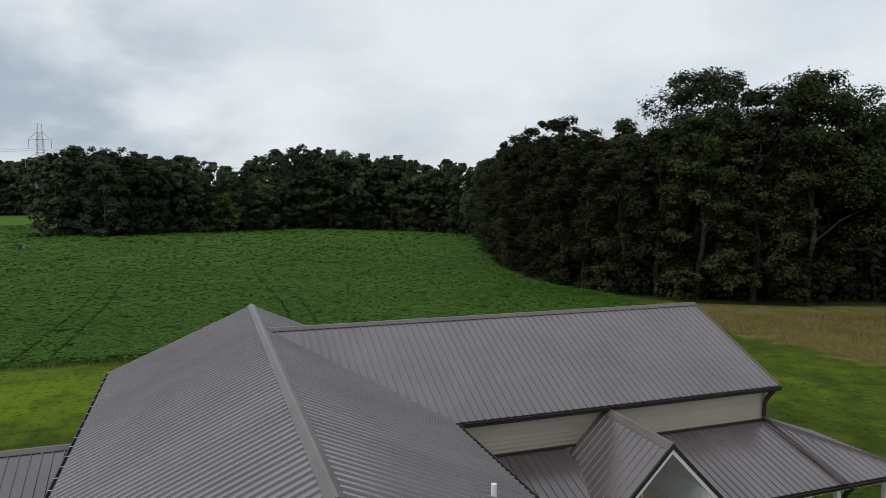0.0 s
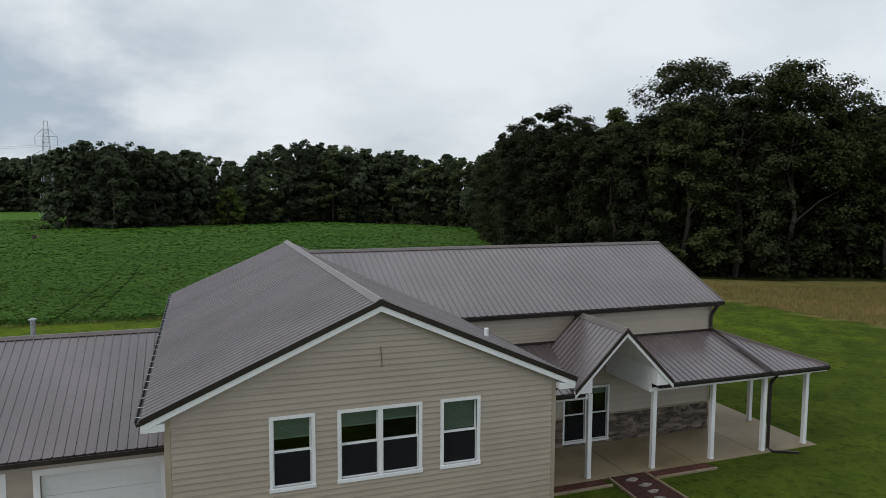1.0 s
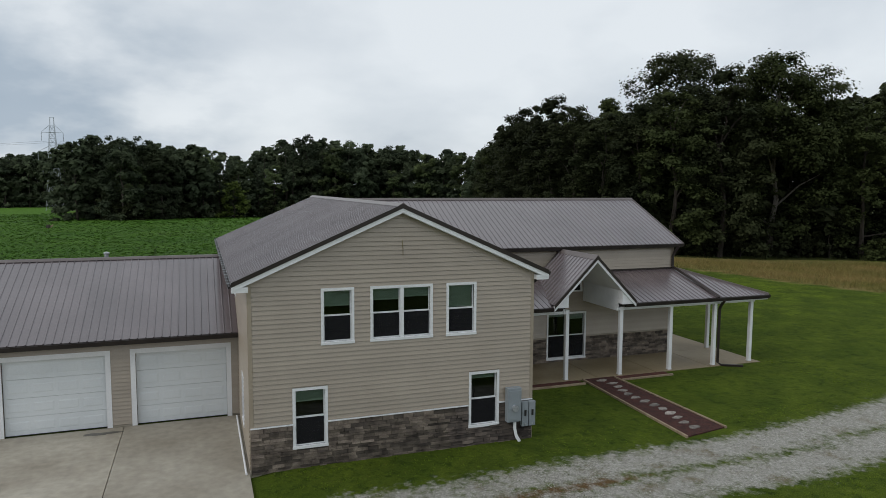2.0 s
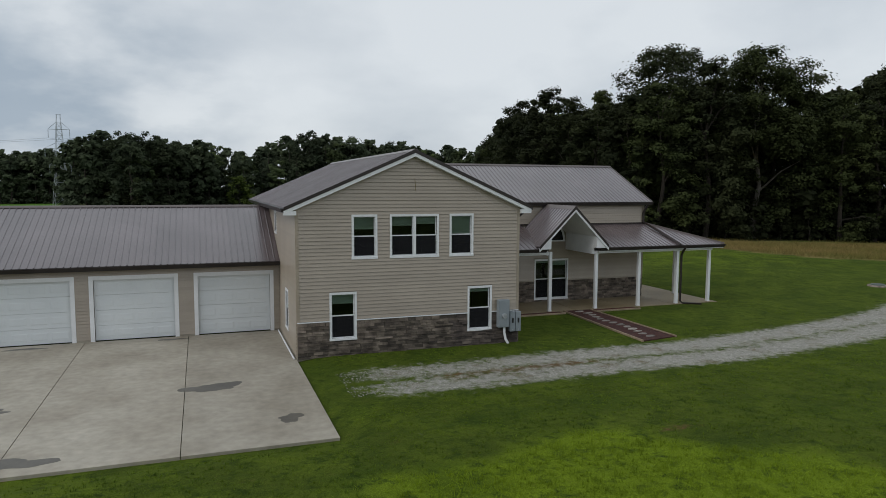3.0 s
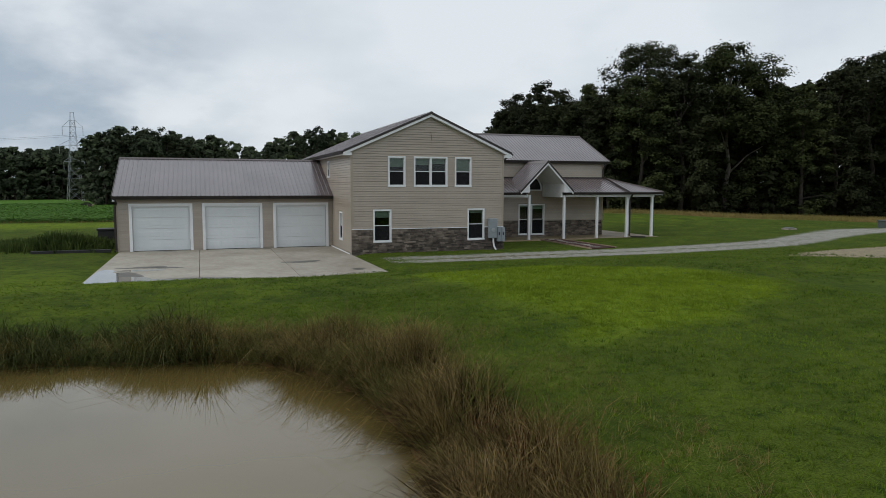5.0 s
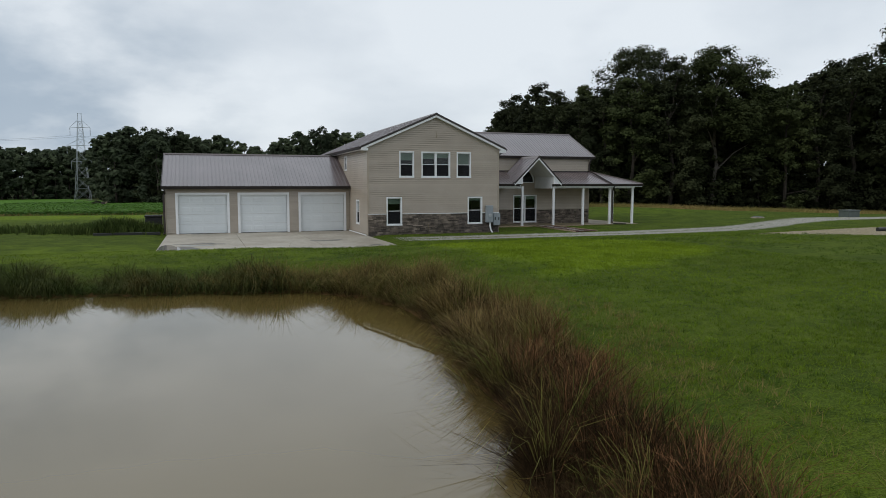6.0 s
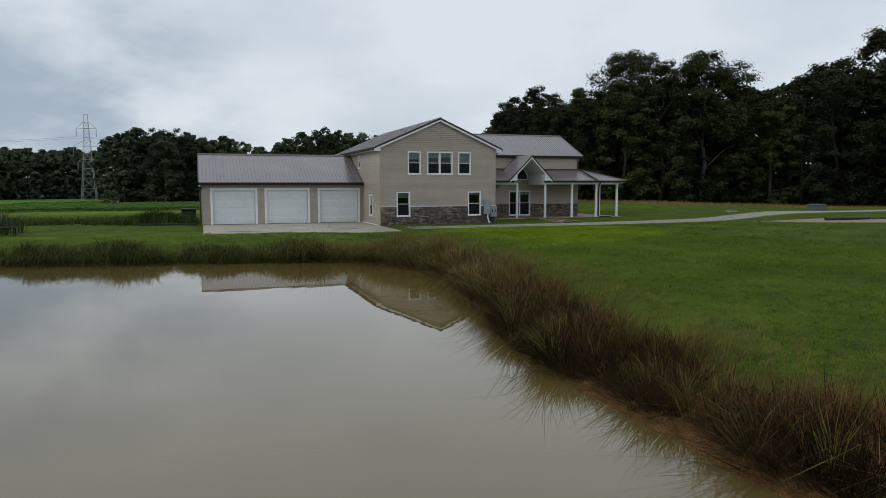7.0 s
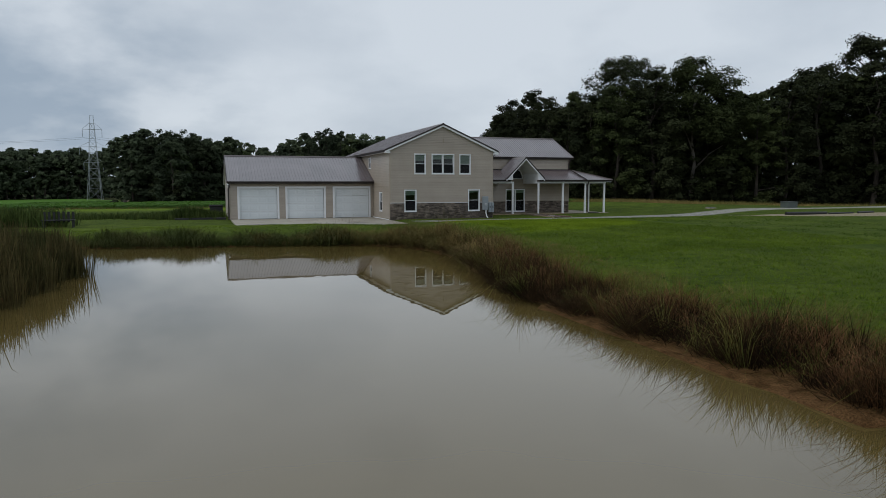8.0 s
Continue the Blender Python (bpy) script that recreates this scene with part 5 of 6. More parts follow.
rng = np.random.default_rng(11)
near_kinds = [
    tree(24.5, 12.0, 21000, 0.365, 21, low=0.03, leaf=M_LEAF, clumps=95, limbs=6),
    tree(25.0, 11.5, 20000, 0.365, 22, low=0.04, leaf=M_LEAF, clumps=85, limbs=6, habit="narrow"),
    tree(23.5, 11.0, 21000, 0.355, 23, low=0.02, leaf=M_LEAF2, clumps=90, limbs=5)]
mid_kinds = [tree(25.0, 12.5, 3000, 1.08, 31, low=0.06, leaf=M_LEAF, clumps=60, limbs=3), tree(24.5, 12.5, 3000, 1.08, 32, low=0.05, leaf=M_LEAF2, clumps=60, limbs=3)]
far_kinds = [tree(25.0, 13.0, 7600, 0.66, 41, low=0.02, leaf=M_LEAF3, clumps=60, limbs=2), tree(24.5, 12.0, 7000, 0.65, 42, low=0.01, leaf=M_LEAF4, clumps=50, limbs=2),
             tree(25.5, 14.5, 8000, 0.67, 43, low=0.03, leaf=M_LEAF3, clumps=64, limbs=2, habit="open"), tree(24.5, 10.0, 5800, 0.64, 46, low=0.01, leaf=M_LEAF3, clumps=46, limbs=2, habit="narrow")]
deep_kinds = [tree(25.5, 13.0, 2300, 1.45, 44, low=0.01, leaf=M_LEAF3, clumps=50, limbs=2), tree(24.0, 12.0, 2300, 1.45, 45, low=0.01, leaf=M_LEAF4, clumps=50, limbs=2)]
shrub_kinds = [tree(3.6, 4.6, 1100, 0.34, 51, low=0.02, leaf=M_LEAF, clumps=26, name="shrub", limbs=2), tree(5.2, 5.0, 1300, 0.36, 52, low=0.02, leaf=M_LEAF, clumps=30, name="shrub", limbs=2)]
for k in near_kinds:
    tagged(k, "tall dense broadleaf tree with dark green crown at wood edge", "tree")
for k in mid_kinds:
    tagged(k, "tall dark green broadleaf tree inside the wood", "tree")
for k in far_kinds + deep_kinds:
    tagged(k, "distant dark green broadleaf tree behind the field", "tree")
for k in shrub_kinds:
    tagged(k, "dense green shrub under the wood edge trees", "shrub")
# the trees that stand out of the wood's outline, each its own
STANDOUT = [
    ((59.0, 57.5), tree(26.6, 17.5, 68000, 0.325, 71, low=0.03, leaf=M_LEAF, clumps=190, limbs=9), "tall broad dome-crowned dark green tree at wood corner"),
    ((68.6, 50.6), tree(25.9, 17.0, 56000, 0.325, 72, low=0.14, leaf=M_LEAF2, bark=M_PALEBARK, clumps=165, limbs=9, habit="open", gap=(-2.30, 0.42, 4.5, 11.0)), "tall open-crowned tree with pale forked trunk"),
    ((54.3, 67.0), tree(21.3, 10.0, 22000, 0.34, 73, low=0.04, leaf=M_LEAF2, clumps=62, limbs=7, habit="narrow"), "slender lighter green tree with wispy top"),
    ((58.5, 83.0), tree(20.6, 11.0, 22000, 0.36, 74, low=0.03, leaf=M_LEAF2, clumps=70, limbs=6), "rounded lighter green tree beside the field"),
    ((64.3, 105.0), tree(26.0, 9.0, 11000, 0.48, 75, low=0.10, leaf=M_LEAF, clumps=48, limbs=7, habit="open"), "tall loose-crowned dark tree beside the field"),
    ((56.8, 109.0), tree(22.0, 7.5, 8000, 0.48, 76, low=0.06, leaf=M_LEAF, clumps=40, limbs=7, habit="open"), "narrow ragged dark tree at field corner"),
    ((93.5, 47.0), tree(26.2, 15.0, 28000, 0.39, 77, low=0.04, leaf=M_LEAF, clumps=100, limbs=6), "broad dark green tree behind the meadow"),
    ((107.5, 48.5), tree(33.0, 16.0, 26000, 0.43, 78, low=0.05, leaf=M_LEAF, clumps=95, limbs=9, habit="open"), "very tall loose-crowned dark tree behind meadow")]
for (x, y), ob, label in STANDOUT:
    ob.location = (x, y, float(height(x, y)) - 0.1)
    tagged(ob, label, "tree", group="trees at the wood edge")


def clear_of(spots, reach):
    return [(x, y) for x, y in spots if all(math.hypot(x - a, y - b) > reach for (a, b), _, _ in STANDOUT)]


E_R = 12                                          # where the wood's edge beside the house begins
spots = [(x - nx * 3.0, y - ny * 3.0) for x, y, nx, ny in along(FOREST, E_R, 22, 6.2, rng)]
plant(near_kinds, clear_of(spots, 6.0), "trees at the wood edge", rng, (0.86, 1.04), stature)
for depth, gap in ((9.0, 6.8), (16.0, 7.5), (24.0, 9.0), (33.0, 10.5)):
    plant(mid_kinds, clear_of([(x - nx * depth, y - ny * depth) for x, y, nx, ny in along(FOREST, E_R, 22, gap, rng)], 4.5), "trees inside the wood", rng, (0.84, 0.98), stature)
plant(mid_kinds, [(x - nx * 4, y - ny * 4) for x, y, nx, ny in along(FOREST, 22, 24, 11, rng)], "trees at the wood edge", rng)
plant(shrub_kinds, [(x - nx * 3.4, y - ny * 3.4) for x, y, nx, ny in along(FOREST, E_R + 1, 22, 4.2, rng)], "shrubs at the wood edge", rng, (0.6, 1.15))
deep = []
for depth, gap in ((4.5, 7.0), (12.0, 7.2), (20.0, 7.8), (29.0, 8.4)):
    row = [(x - nx * (depth + rng.uniform(-1.5, 1.5)), y - ny * (depth + rng.uniform(-1.5, 1.5))) for x, y, nx, ny in along(FOREST, 2, E_R, gap, rng)]
    if depth < 15:
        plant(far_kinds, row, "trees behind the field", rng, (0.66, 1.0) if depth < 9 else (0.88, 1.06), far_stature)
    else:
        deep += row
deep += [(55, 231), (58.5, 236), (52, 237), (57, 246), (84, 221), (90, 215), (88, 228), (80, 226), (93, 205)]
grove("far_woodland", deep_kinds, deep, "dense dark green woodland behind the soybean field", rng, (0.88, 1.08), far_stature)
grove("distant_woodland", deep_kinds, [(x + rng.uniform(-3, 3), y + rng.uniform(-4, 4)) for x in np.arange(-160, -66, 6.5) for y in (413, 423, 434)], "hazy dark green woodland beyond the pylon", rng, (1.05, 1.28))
for depth, gap in ((6.5, 5.6), (11.0, 7.5)):
    plant(shrub_kinds, [(x - nx * depth, y - ny * depth) for x, y, nx, ny in along(FOREST, E_R + 1, 23, gap, rng)], "shrubs at the wood edge", rng, (1.1, 1.8))
plant(shrub_kinds, [(x - nx * 1.5, y - ny * 1.5) for x, y, nx, ny in along(FOREST, 3, E_R, 6.0, rng)], "shrubs behind the field", rng, (0.9, 1.7))
# the first of each kind joins the wood as well
for k, (x, y) in zip(near_kinds + mid_kinds + far_kinds + shrub_kinds + deep_kinds, [(56, 90), (62, 70), (62, 96), (70, 64), (78, 60), (-35, 250), (-30, 222), (-24, 214), (-33, 232), (-19, 207), (-26, 206), (48, 236), (62, 240)]):
    k.location = (x, y, float(height(x, y)) - 0.1)
    if k in near_kinds + mid_kinds:
        k.scale = (0.78, 0.78, 0.76)
    tagged(k, group="trees at the wood edge" if y < 120 else "trees behind the field")


M_BRIGHTLEAF = mat("yellow_green_foliage", (0.060, 0.085, 0.020), (0.095, 0.125, 0.030), 0.3, 0.7, fine=1.0, bump=0, island=0.15, translucent=0.2, grain=0.22, spec=0.06)
young = tree(12.5, 9.5, 2600, 0.62, 61, low=0.03, leaf=M_BRIGHTLEAF, clumps=60, limbs=3)
young.location = (9.5, 217.0, float(height(9.5, 217.0)) - 0.1)
tagged(young, "low round yellow-green tree before the far wood", "tree")
stump = thing("tree_stump", "small weathered brown stump in soybean field", "stump", at=(-32.5, 151.0, float(height(-32.5, 151.0))))
bm = bmesh.new()
tube(bm, [(0, 0, -0.2), (0.05, 0, 0.5), (0.0, 0.1, 1.1)], [0.65, 0.48, 0.38], 9)
part("trunk", bm, M_BARK, stump)
bm = bmesh.new()
tube(bm, [(0.3, 0, 0.5), (1.0, 0.2, 1.1)], [0.2, 0.12], 6)
part("branch_stub", bm, M_TIMBER, stump)


# ---- grasses and crops ----
def blades(P, h, w, lean, rng, curl=0.5, kinked=True):
    """Grass blades at the points: narrow strips that arch over and taper to a tip."""
    n = len(P)
    a = rng.uniform(0, math.tau, n)
    lean_dir = np.stack([np.cos(a), np.sin(a), np.zeros(n)], 1) if np.ndim(lean) == 1 else lean / np.maximum(1e-6, np.linalg.norm(lean, axis=1, keepdims=True))
    amount = (lean if np.ndim(lean) == 1 else np.linalg.norm(lean, axis=1))[:, None]
    b = rng.uniform(0, math.tau, n)
    side = np.stack([np.cos(b), np.sin(b), np.zeros(n)], 1) * w[:, None] * 0.5
    up = np.array([0, 0, 1.0])
    H = h[:, None]
    p1 = P + up * H * 0.50 + lean_dir * amount * H * 0.28
    p2 = P + up * H * (0.88 - 0.15 * amount * curl) + lean_dir * amount * H * 0.72
    p3 = P + up * H * (1.0 - 0.55 * amount * curl) + lean_dir * amount * H * 1.15
    if not kinked:
        V = np.stack([P - side, P + side, p3], 1).reshape(-1, 3)
        return V, np.zeros((0, 4), int), np.arange(3 * n).reshape(-1, 3)
    V = np.stack([P - side, P + side, p1 + side * 0.85, p1 - side * 0.85, p2 + side * 0.5, p2 - side * 0.5, p3], 1).reshape(-1, 3)
    i = np.arange(n)[:, None] * 7
    Q = np.concatenate([i + np.array([0, 1, 2, 3]), i + np.array([3, 2, 4, 5])])
    return V, Q, i + np.array([5, 4, 6])


def grass(name, P, h, w, lean, material, label, category, rng, curl=0.5, kinked=True):
    V, Q, T = blades(P, h, w, lean, rng, curl, kinked)
    return tagged(part(name, fast_mesh(name, V, Q, T), material), label, category, kind="stuff")


def scatter(x0, y0, x1, y1, n, rng):
    return rng.uniform(x0, x1, n), rng.uniform(y0, y1, n)


def on_ground(x, y):
    return np.stack([x, y, height(x, y)], 1)


def tufts(x, y, per, spread, rng):
    n = len(x)
    k = np.repeat(np.arange(n), per)
    a, r = rng.uniform(0, math.tau, n * per), np.abs(rng.normal(0, spread, n * per))
    dx, dy = np.cos(a) * r, np.sin(a) * r
    return on_ground(x[k] + dx, y[k] + dy), np.stack([dx, dy, np.zeros(n * per)], 1), k


rng = np.random.default_rng(17)


def bank_band(x0, y0, x1, y1, n, inner, outer, rng):
    x, y = scatter(x0, y0, x1, y1, n, rng)
    d, inside = to_line(x, y, SHORE)
    d = np.where(inside, -d, d) + wobble(x, y) * 0.5
    keep = (d > inner) & (d < outer) & (rng.uniform(size=n) < 1.15 - 0.75 * np.clip((d - inner) / (outer - inner), 0, 1))
    return x[keep], y[keep]


def to_water(x, y, amount):
    """A lean towards the open water, strongest at the water's edge."""
    def off(a, b):
        d, inside = to_line(a, b, SHORE)
        return np.where(inside, -d, d)
    e = 0.15
    g = np.stack([off(x - e, y) - off(x + e, y), off(x, y - e) - off(x, y + e), np.zeros(len(x))], 1)
    return g / np.maximum(1e-6, np.linalg.norm(g, axis=1, keepdims=True)) * (amount * smooth(1.4, 0.2, off(x, y)))[:, None]


def swell(x, y):
    """Tall and short stretches along the bank."""
    return 0.86 + 0.34 * np.sin(x * 1.9 + y * 1.3) * np.sin(y * 0.83 + 1) + 0.20 * np.sin(y * 2.7 - x * 1.2) + 0.12 * np.sin(y * 6.1 + x * 3.3)


def bank_tufts(name, spots, per, spread, lean, tall, wide, material, label, curl, kinked=True, over=0.0):
    """Tufts of blades at the spots, leaning outwards and over the water."""
    x, y = spots
    P, L, k = tufts(x, y, per, spread, rng)
    L = L / spread * lean + rng.normal(0, 0.24, L.shape) * [1, 1, 0] + (rng.normal(0, 0.28, (len(x), 3)) * [1, 1, 0] + to_water(x, y, over))[k]
    h = (rng.uniform(*tall, len(x)) * swell(x, y))[k] * rng.uniform(0.5, 1.12, len(P))
    return grass(name, P, h, rng.uniform(*wide, len(P)), L, material, label, "tall grass", rng, curl, kinked)


def thinned(spots, chance):
    x, y = spots
    keep = rng.uniform(size=len(x)) < chance(x, y)
    return x[keep], y[keep]


def clear_mud(x, y):
    """Nothing grows on the bare mud strip along the lower bank."""
    d, _ = to_line(x, y, SHORE)
    return (d > 0.42 * smooth(-35.0, -37.5, y) + 0.12 * np.sin(y * 3.1) + 0.08 * np.sin(y * 7.3)).astype(float)


# olive and tan grass round the pond's corner, hanging over the water
corner = thinned(bank_band(-11, -32, 0, -18.0, 4800, 0.0, 1.35, rng), lambda x, y: 0.95 - 0.80 * smooth(-24.0, -28.5, y))
bank_tufts("bank_grass", corner, 24, 0.10, 0.50, (0.48, 0.86), (0.005, 0.010), M_REED, "tall arching olive and tan grass on pond bank", 1.0, over=0.55)
tan = thinned(bank_band(-10, -31, 0, -18.2, 11000, 0.15, 1.45, rng), lambda x, y: np.clip(0.75 + 0.5 * np.sin(x * 1.6 + y * 1.1), 0.2, 1) * (1 - 0.9 * smooth(-27.5, -31.0, y)))
bank_tufts("tan_grass", tan, 14, 0.11, 0.50, (0.52, 0.95), (0.005, 0.010), M_TAN, "dry tan seeding grass at the pond corner", 1.0, True, 0.3)
# dead grass in the depth of the bank, shade put into its near-black brown
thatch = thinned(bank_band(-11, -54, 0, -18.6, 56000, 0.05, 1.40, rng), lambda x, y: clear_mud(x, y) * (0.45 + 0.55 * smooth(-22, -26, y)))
bank_tufts("dead_grass", thatch, 13, 0.13, 0.45, (0.46, 0.86), (0.008, 0.017), M_THATCH, "dense dead grass under the bank growth, coloured dark as shade", 0.8, False, 0.35)
# rust-coloured fine grass along the crest
crest = thinned(bank_band(-9, -54, 0, -21.5, 26000, 0.60, 1.65, rng), lambda x, y: smooth(-22, -27, y) * np.clip(0.72 + 0.6 * np.sin(x * 1.3 + y * 0.9) * np.sin(y * 0.47 + 0.5) - 0.35 * smooth(-35, -40, y), 0.12, 1))
bank_tufts("rust_grass", crest, 13, 0.14, 0.60, (0.36, 0.70), (0.004, 0.009), M_RUST, "fine rust-brown dry grass along the bank crest", 1.1, True, 0.15)
# green strap-leaved tufts
strap = thinned(bank_band(-11, -54, 0, -18.2, 3400, 0.20, 1.5, rng), lambda x, y: clear_mud(x, y) * (0.55 + 0.45 * np.sin(x * 2.3 + y * 1.7) * np.sin(y * 0.9)) * (1 - 0.25 * smooth(-26, -31, y)))
bank_tufts("strap_grass", strap, 38, 0.10, 0.62, (0.60, 1.00), (0.005, 0.010), M_STRAP, "green and yellow strap-leaved grass tufts on bank", 1.0, over=0.4)
# a fringe of green above the mud further along
fringe = thinned(bank_band(-9, -56, 0, -33.0, 9000, 0.9, 2.4, rng), lambda x, y: 0.25 + 0.6 * smooth(-34, -39, y))
bank_tufts("fringe_grass", fringe, 18, 0.12, 0.35, (0.28, 0.58), (0.005, 0.010), M_REED, "olive green grass fringe above the bare mud", 0.7, False)
# tall thin seed stalks
stalk = thinned(bank_band(-11, -50, 0, -18.0, 900, 0.1, 1.6, rng), lambda x, y: clear_mud(x, y) * (0.9 - 0.6 * smooth(-25, -30, y)))
bank_tufts("seed_stalks", stalk, 7, 0.08, 0.22, (1.00, 1.45), (0.005, 0.008), M_REED, "thin tan seed stalks above the bank grass", 0.5, over=0.05)
# short dry grass where the bank meets the mown lawn
edge = thinned(bank_band(-9, -54, 2, -19.0, 26000, 1.5, 3.6, rng), lambda x, y: np.clip(0.55 + 0.5 * np.sin(x * 1.7 - y * 0.8) * np.sin(y * 0.6), 0.1, 1))
bank_tufts("bank_edge_grass", edge, 8, 0.10, 0.5, (0.12, 0.30), (0.004, 0.009), M_STRAW, "short dry grass between bank and lawn", 0.6, False)
# far bank
M_FARBANK = mat("dark_bank_grass", (0.036, 0.056, 0.012), (0.085, 0.085, 0.028), 0.7, 0.7, fine=2.5, bump=0, island=0.45, translucent=0.15, grain=0.35, spec=0.06)
x, y = bank_band(-26, -21, -7, -13, 5200, -0.05, 1.7, rng)
lump = np.sin(x * 2.3 + y) + 0.7 * np.sin(x * 0.9 + 2.0) + 0.5 * np.sin(x * 5.1 - y * 2.0)
x, y, lump = x[lump > -1.7], y[lump > -1.7], lump[lump > -1.7]
P, L, k = tufts(x, y, 22, 0.12, rng)
L = L / 0.12 * 0.85 + rng.normal(0, 0.26, L.shape) * [1, 1, 0] + to_water(x, y, 0.75)[k]
grass("far_bank_grass", P, (rng.uniform(0.42, 0.76, len(x)) * (0.85 + 0.24 * lump))[k] * rng.uniform(0.55, 1.1, len(P)), rng.uniform(0.010, 0.018, len(P)), L, M_FARBANK, "drooping dark green grass along the far pond bank", "tall grass", rng, 1.0)
# reeds on the left bank
x, y = bank_band(-25, -50, -15.5, -20, 5500, -0.5, 2.6, rng)
P, L, k = tufts(x, y, 12, 0.10, rng)
P[:, 2] = np.maximum(P[:, 2], WATER - 0.3)
L = L / 0.10 * 0.13 + rng.normal(0, 0.05, L.shape) * [1, 1, 0]
M_CATTAIL = mat("cattail_leaves", (0.036, 0.044, 0.014), (0.110, 0.082, 0.034), 0.7, 0.7, fine=2.5, bump=0, island=0.4, translucent=0.25, grain=0.35, spec=0.06)
grass("cattail_reeds", P, rng.uniform(0.9, 1.5, len(x))[k] * rng.uniform(0.7, 1.1, len(P)), rng.uniform(0.014, 0.026, len(P)), L, M_CATTAIL, "tall green cattail reeds standing in shallow water", "reeds", rng, 0.3)

# mown lawn
def mown(x0, y0, x1, y1, n, hmin, hmax, wide, rng):
    x, y = scatter(x0, y0, x1, y1, n, rng)
    d, inside = to_line(x, y, SHORE)
    dd, _ = to_line(x, y, DRIVE, closed=False)
    keep = (~inside) & (d > 1.0) & (dd > 2.0) & ~((x < 0.1) & (x > -11.4) & (y > -7.8)) & ~((x > -0.1) & (y > -0.1) & (x < 22.2))
    keep &= ~((x > 12.7) & (x < 14.8) & (y > -1.9))
    dp, pin = to_line(x, y, PATCH)
    keep &= ~(pin & (dp > 0.3))
    x, y = x[keep], y[keep]
    P, L, k = tufts(x, y, 5, 0.035, rng)
    L = L / 0.035 * 0.75
    return P, rng.uniform(hmin, hmax, len(x))[k] * rng.uniform(0.6, 1.2, len(P)), rng.uniform(0.5, 1.2, len(P)) * wide, L


chunks = [mown(-8, -32, 10, -15, 32000, 0.03, 0.08, 0.013, rng), mown(-6, -52, 6, -30, 21000, 0.03, 0.08, 0.012, rng), mown(-24, -17, 34, -6, 22000, 0.03, 0.06, 0.018, rng), mown(-4, -7, 24, 5, 7000, 0.03, 0.06, 0.018, rng)]
P, h, w, L = [np.concatenate(c) for c in zip(*chunks)]
fresh = freshness(P[:, 0], P[:, 1]) + rng.normal(0, 0.12, len(P)) + 0.35 * wobble(P[:, 0] * 0.45, P[:, 1] * 0.45) > 0.58
for name, k, material, label in (("lawn_grass", ~fresh, M_BLADE, "short mown green lawn grass"), ("fresh_grass", fresh, M_FRESH, "lush yellow-green patch of lawn grass")):
    grass(name, P[k], h[k], w[k], L[k], material, label, "grass", rng, 0.5, False)
def coarse(name, n, x0, y0, x1, y1, where, tall, material, label, rng):
    """Coarser tufts standing a little above the mown grass."""
    x, y = scatter(x0, y0, x1, y1, n, rng)
    d, inside = to_line(x, y, SHORE)
    dd, _ = to_line(x, y, DRIVE, closed=False)
    keep = (~inside) & (d > 1.6) & (dd > 2.1) & ~((x < 0.2) & (x > -11.5) & (y > -7.8)) & (rng.uniform(size=n) < where(x, y))
    P, L, k = tufts(x[keep], y[keep], 11, 0.07, rng)
    grass(name, P, rng.uniform(*tall, keep.sum())[k] * rng.uniform(0.6, 1.1, len(P)), rng.uniform(0.006, 0.013, len(P)), L / 0.07 * 0.6, material, label, "grass", rng, 0.8, False)


coarse("fresh_tufts", 6500, -1.5, -23.5, 11, -9.5, lambda x, y: smooth(0.45, 0.8, freshness(x, y)), (0.07, 0.15), M_FRESH, "bright yellow-green tufts of fresh lawn grass", rng)
coarse("lawn_weeds", 26000, -12, -48, 20, -8, lambda x, y: 0.75 * smooth(0.5, 0.3, freshness(x, y)) * smooth(-0.2, 0.3, wobble(x * 0.7, y * 0.7)), (0.05, 0.11), M_TUFT, "coarse dark weed tufts in the lawn", rng)

# soybean field
TRACKS = ((9.6, 10.2), (11.6, 12.2), (-6.5, -6.2), (-8.5, -8.0))


def crop(x0, y0, x1, y1, n, size, rng):
    x, y = scatter(x0, y0, x1, y1, n, rng)
    d, inside = to_line(x, y, FIELD)
    track = np.zeros(n, bool)
    for xa, xb in TRACKS:
        track |= np.abs(x - (xa + (xb - xa) * (y - 65) / 95) - 0.25 * np.sin(y * 0.13)) < 0.17
    keep = inside & ~track & (np.sin(x * 0.8 + np.sin(y * 0.21) * 2) * np.sin(y * 0.55 + x * 0.1) > -0.93)
    x, y, d = x[keep], y[keep], d[keep]
    z = height(x, y) + np.where(d < 0.6, rng.uniform(0.05, 0.42, len(x)), rng.uniform(0.36, 0.42, len(x))) + 0.02 * np.sin(y * 8.2)
    N = rng.normal(size=(len(x), 3)) * 0.14 + np.array([0, 0, 1.0])
    V = sprays(np.stack([x, y, z], 1), N, size * 0.60, rng)
    return V, np.arange(len(V)).reshape(-1, 3)


sets = [crop(-40, 38, 46, 62, 110000, 0.26, rng), crop(-50, 62, 56, 100, 75000, 0.42, rng), crop(-62, 100, 72, 160, 50000, 0.74, rng), crop(-85, 160, 90, 300, 24000, 1.3, rng)]
base, VV, QQ = 0, [], []
for V, Q in sets:
    VV.append(V)
    QQ.append(Q + base)
    base += len(V)
tagged(part("soybean_crop", fast_mesh("soybean_crop", np.concatenate(VV), tris=np.concatenate(QQ)), M_CROP), "dense green soybean rows with wheel tracks", "crop", kind="stuff")

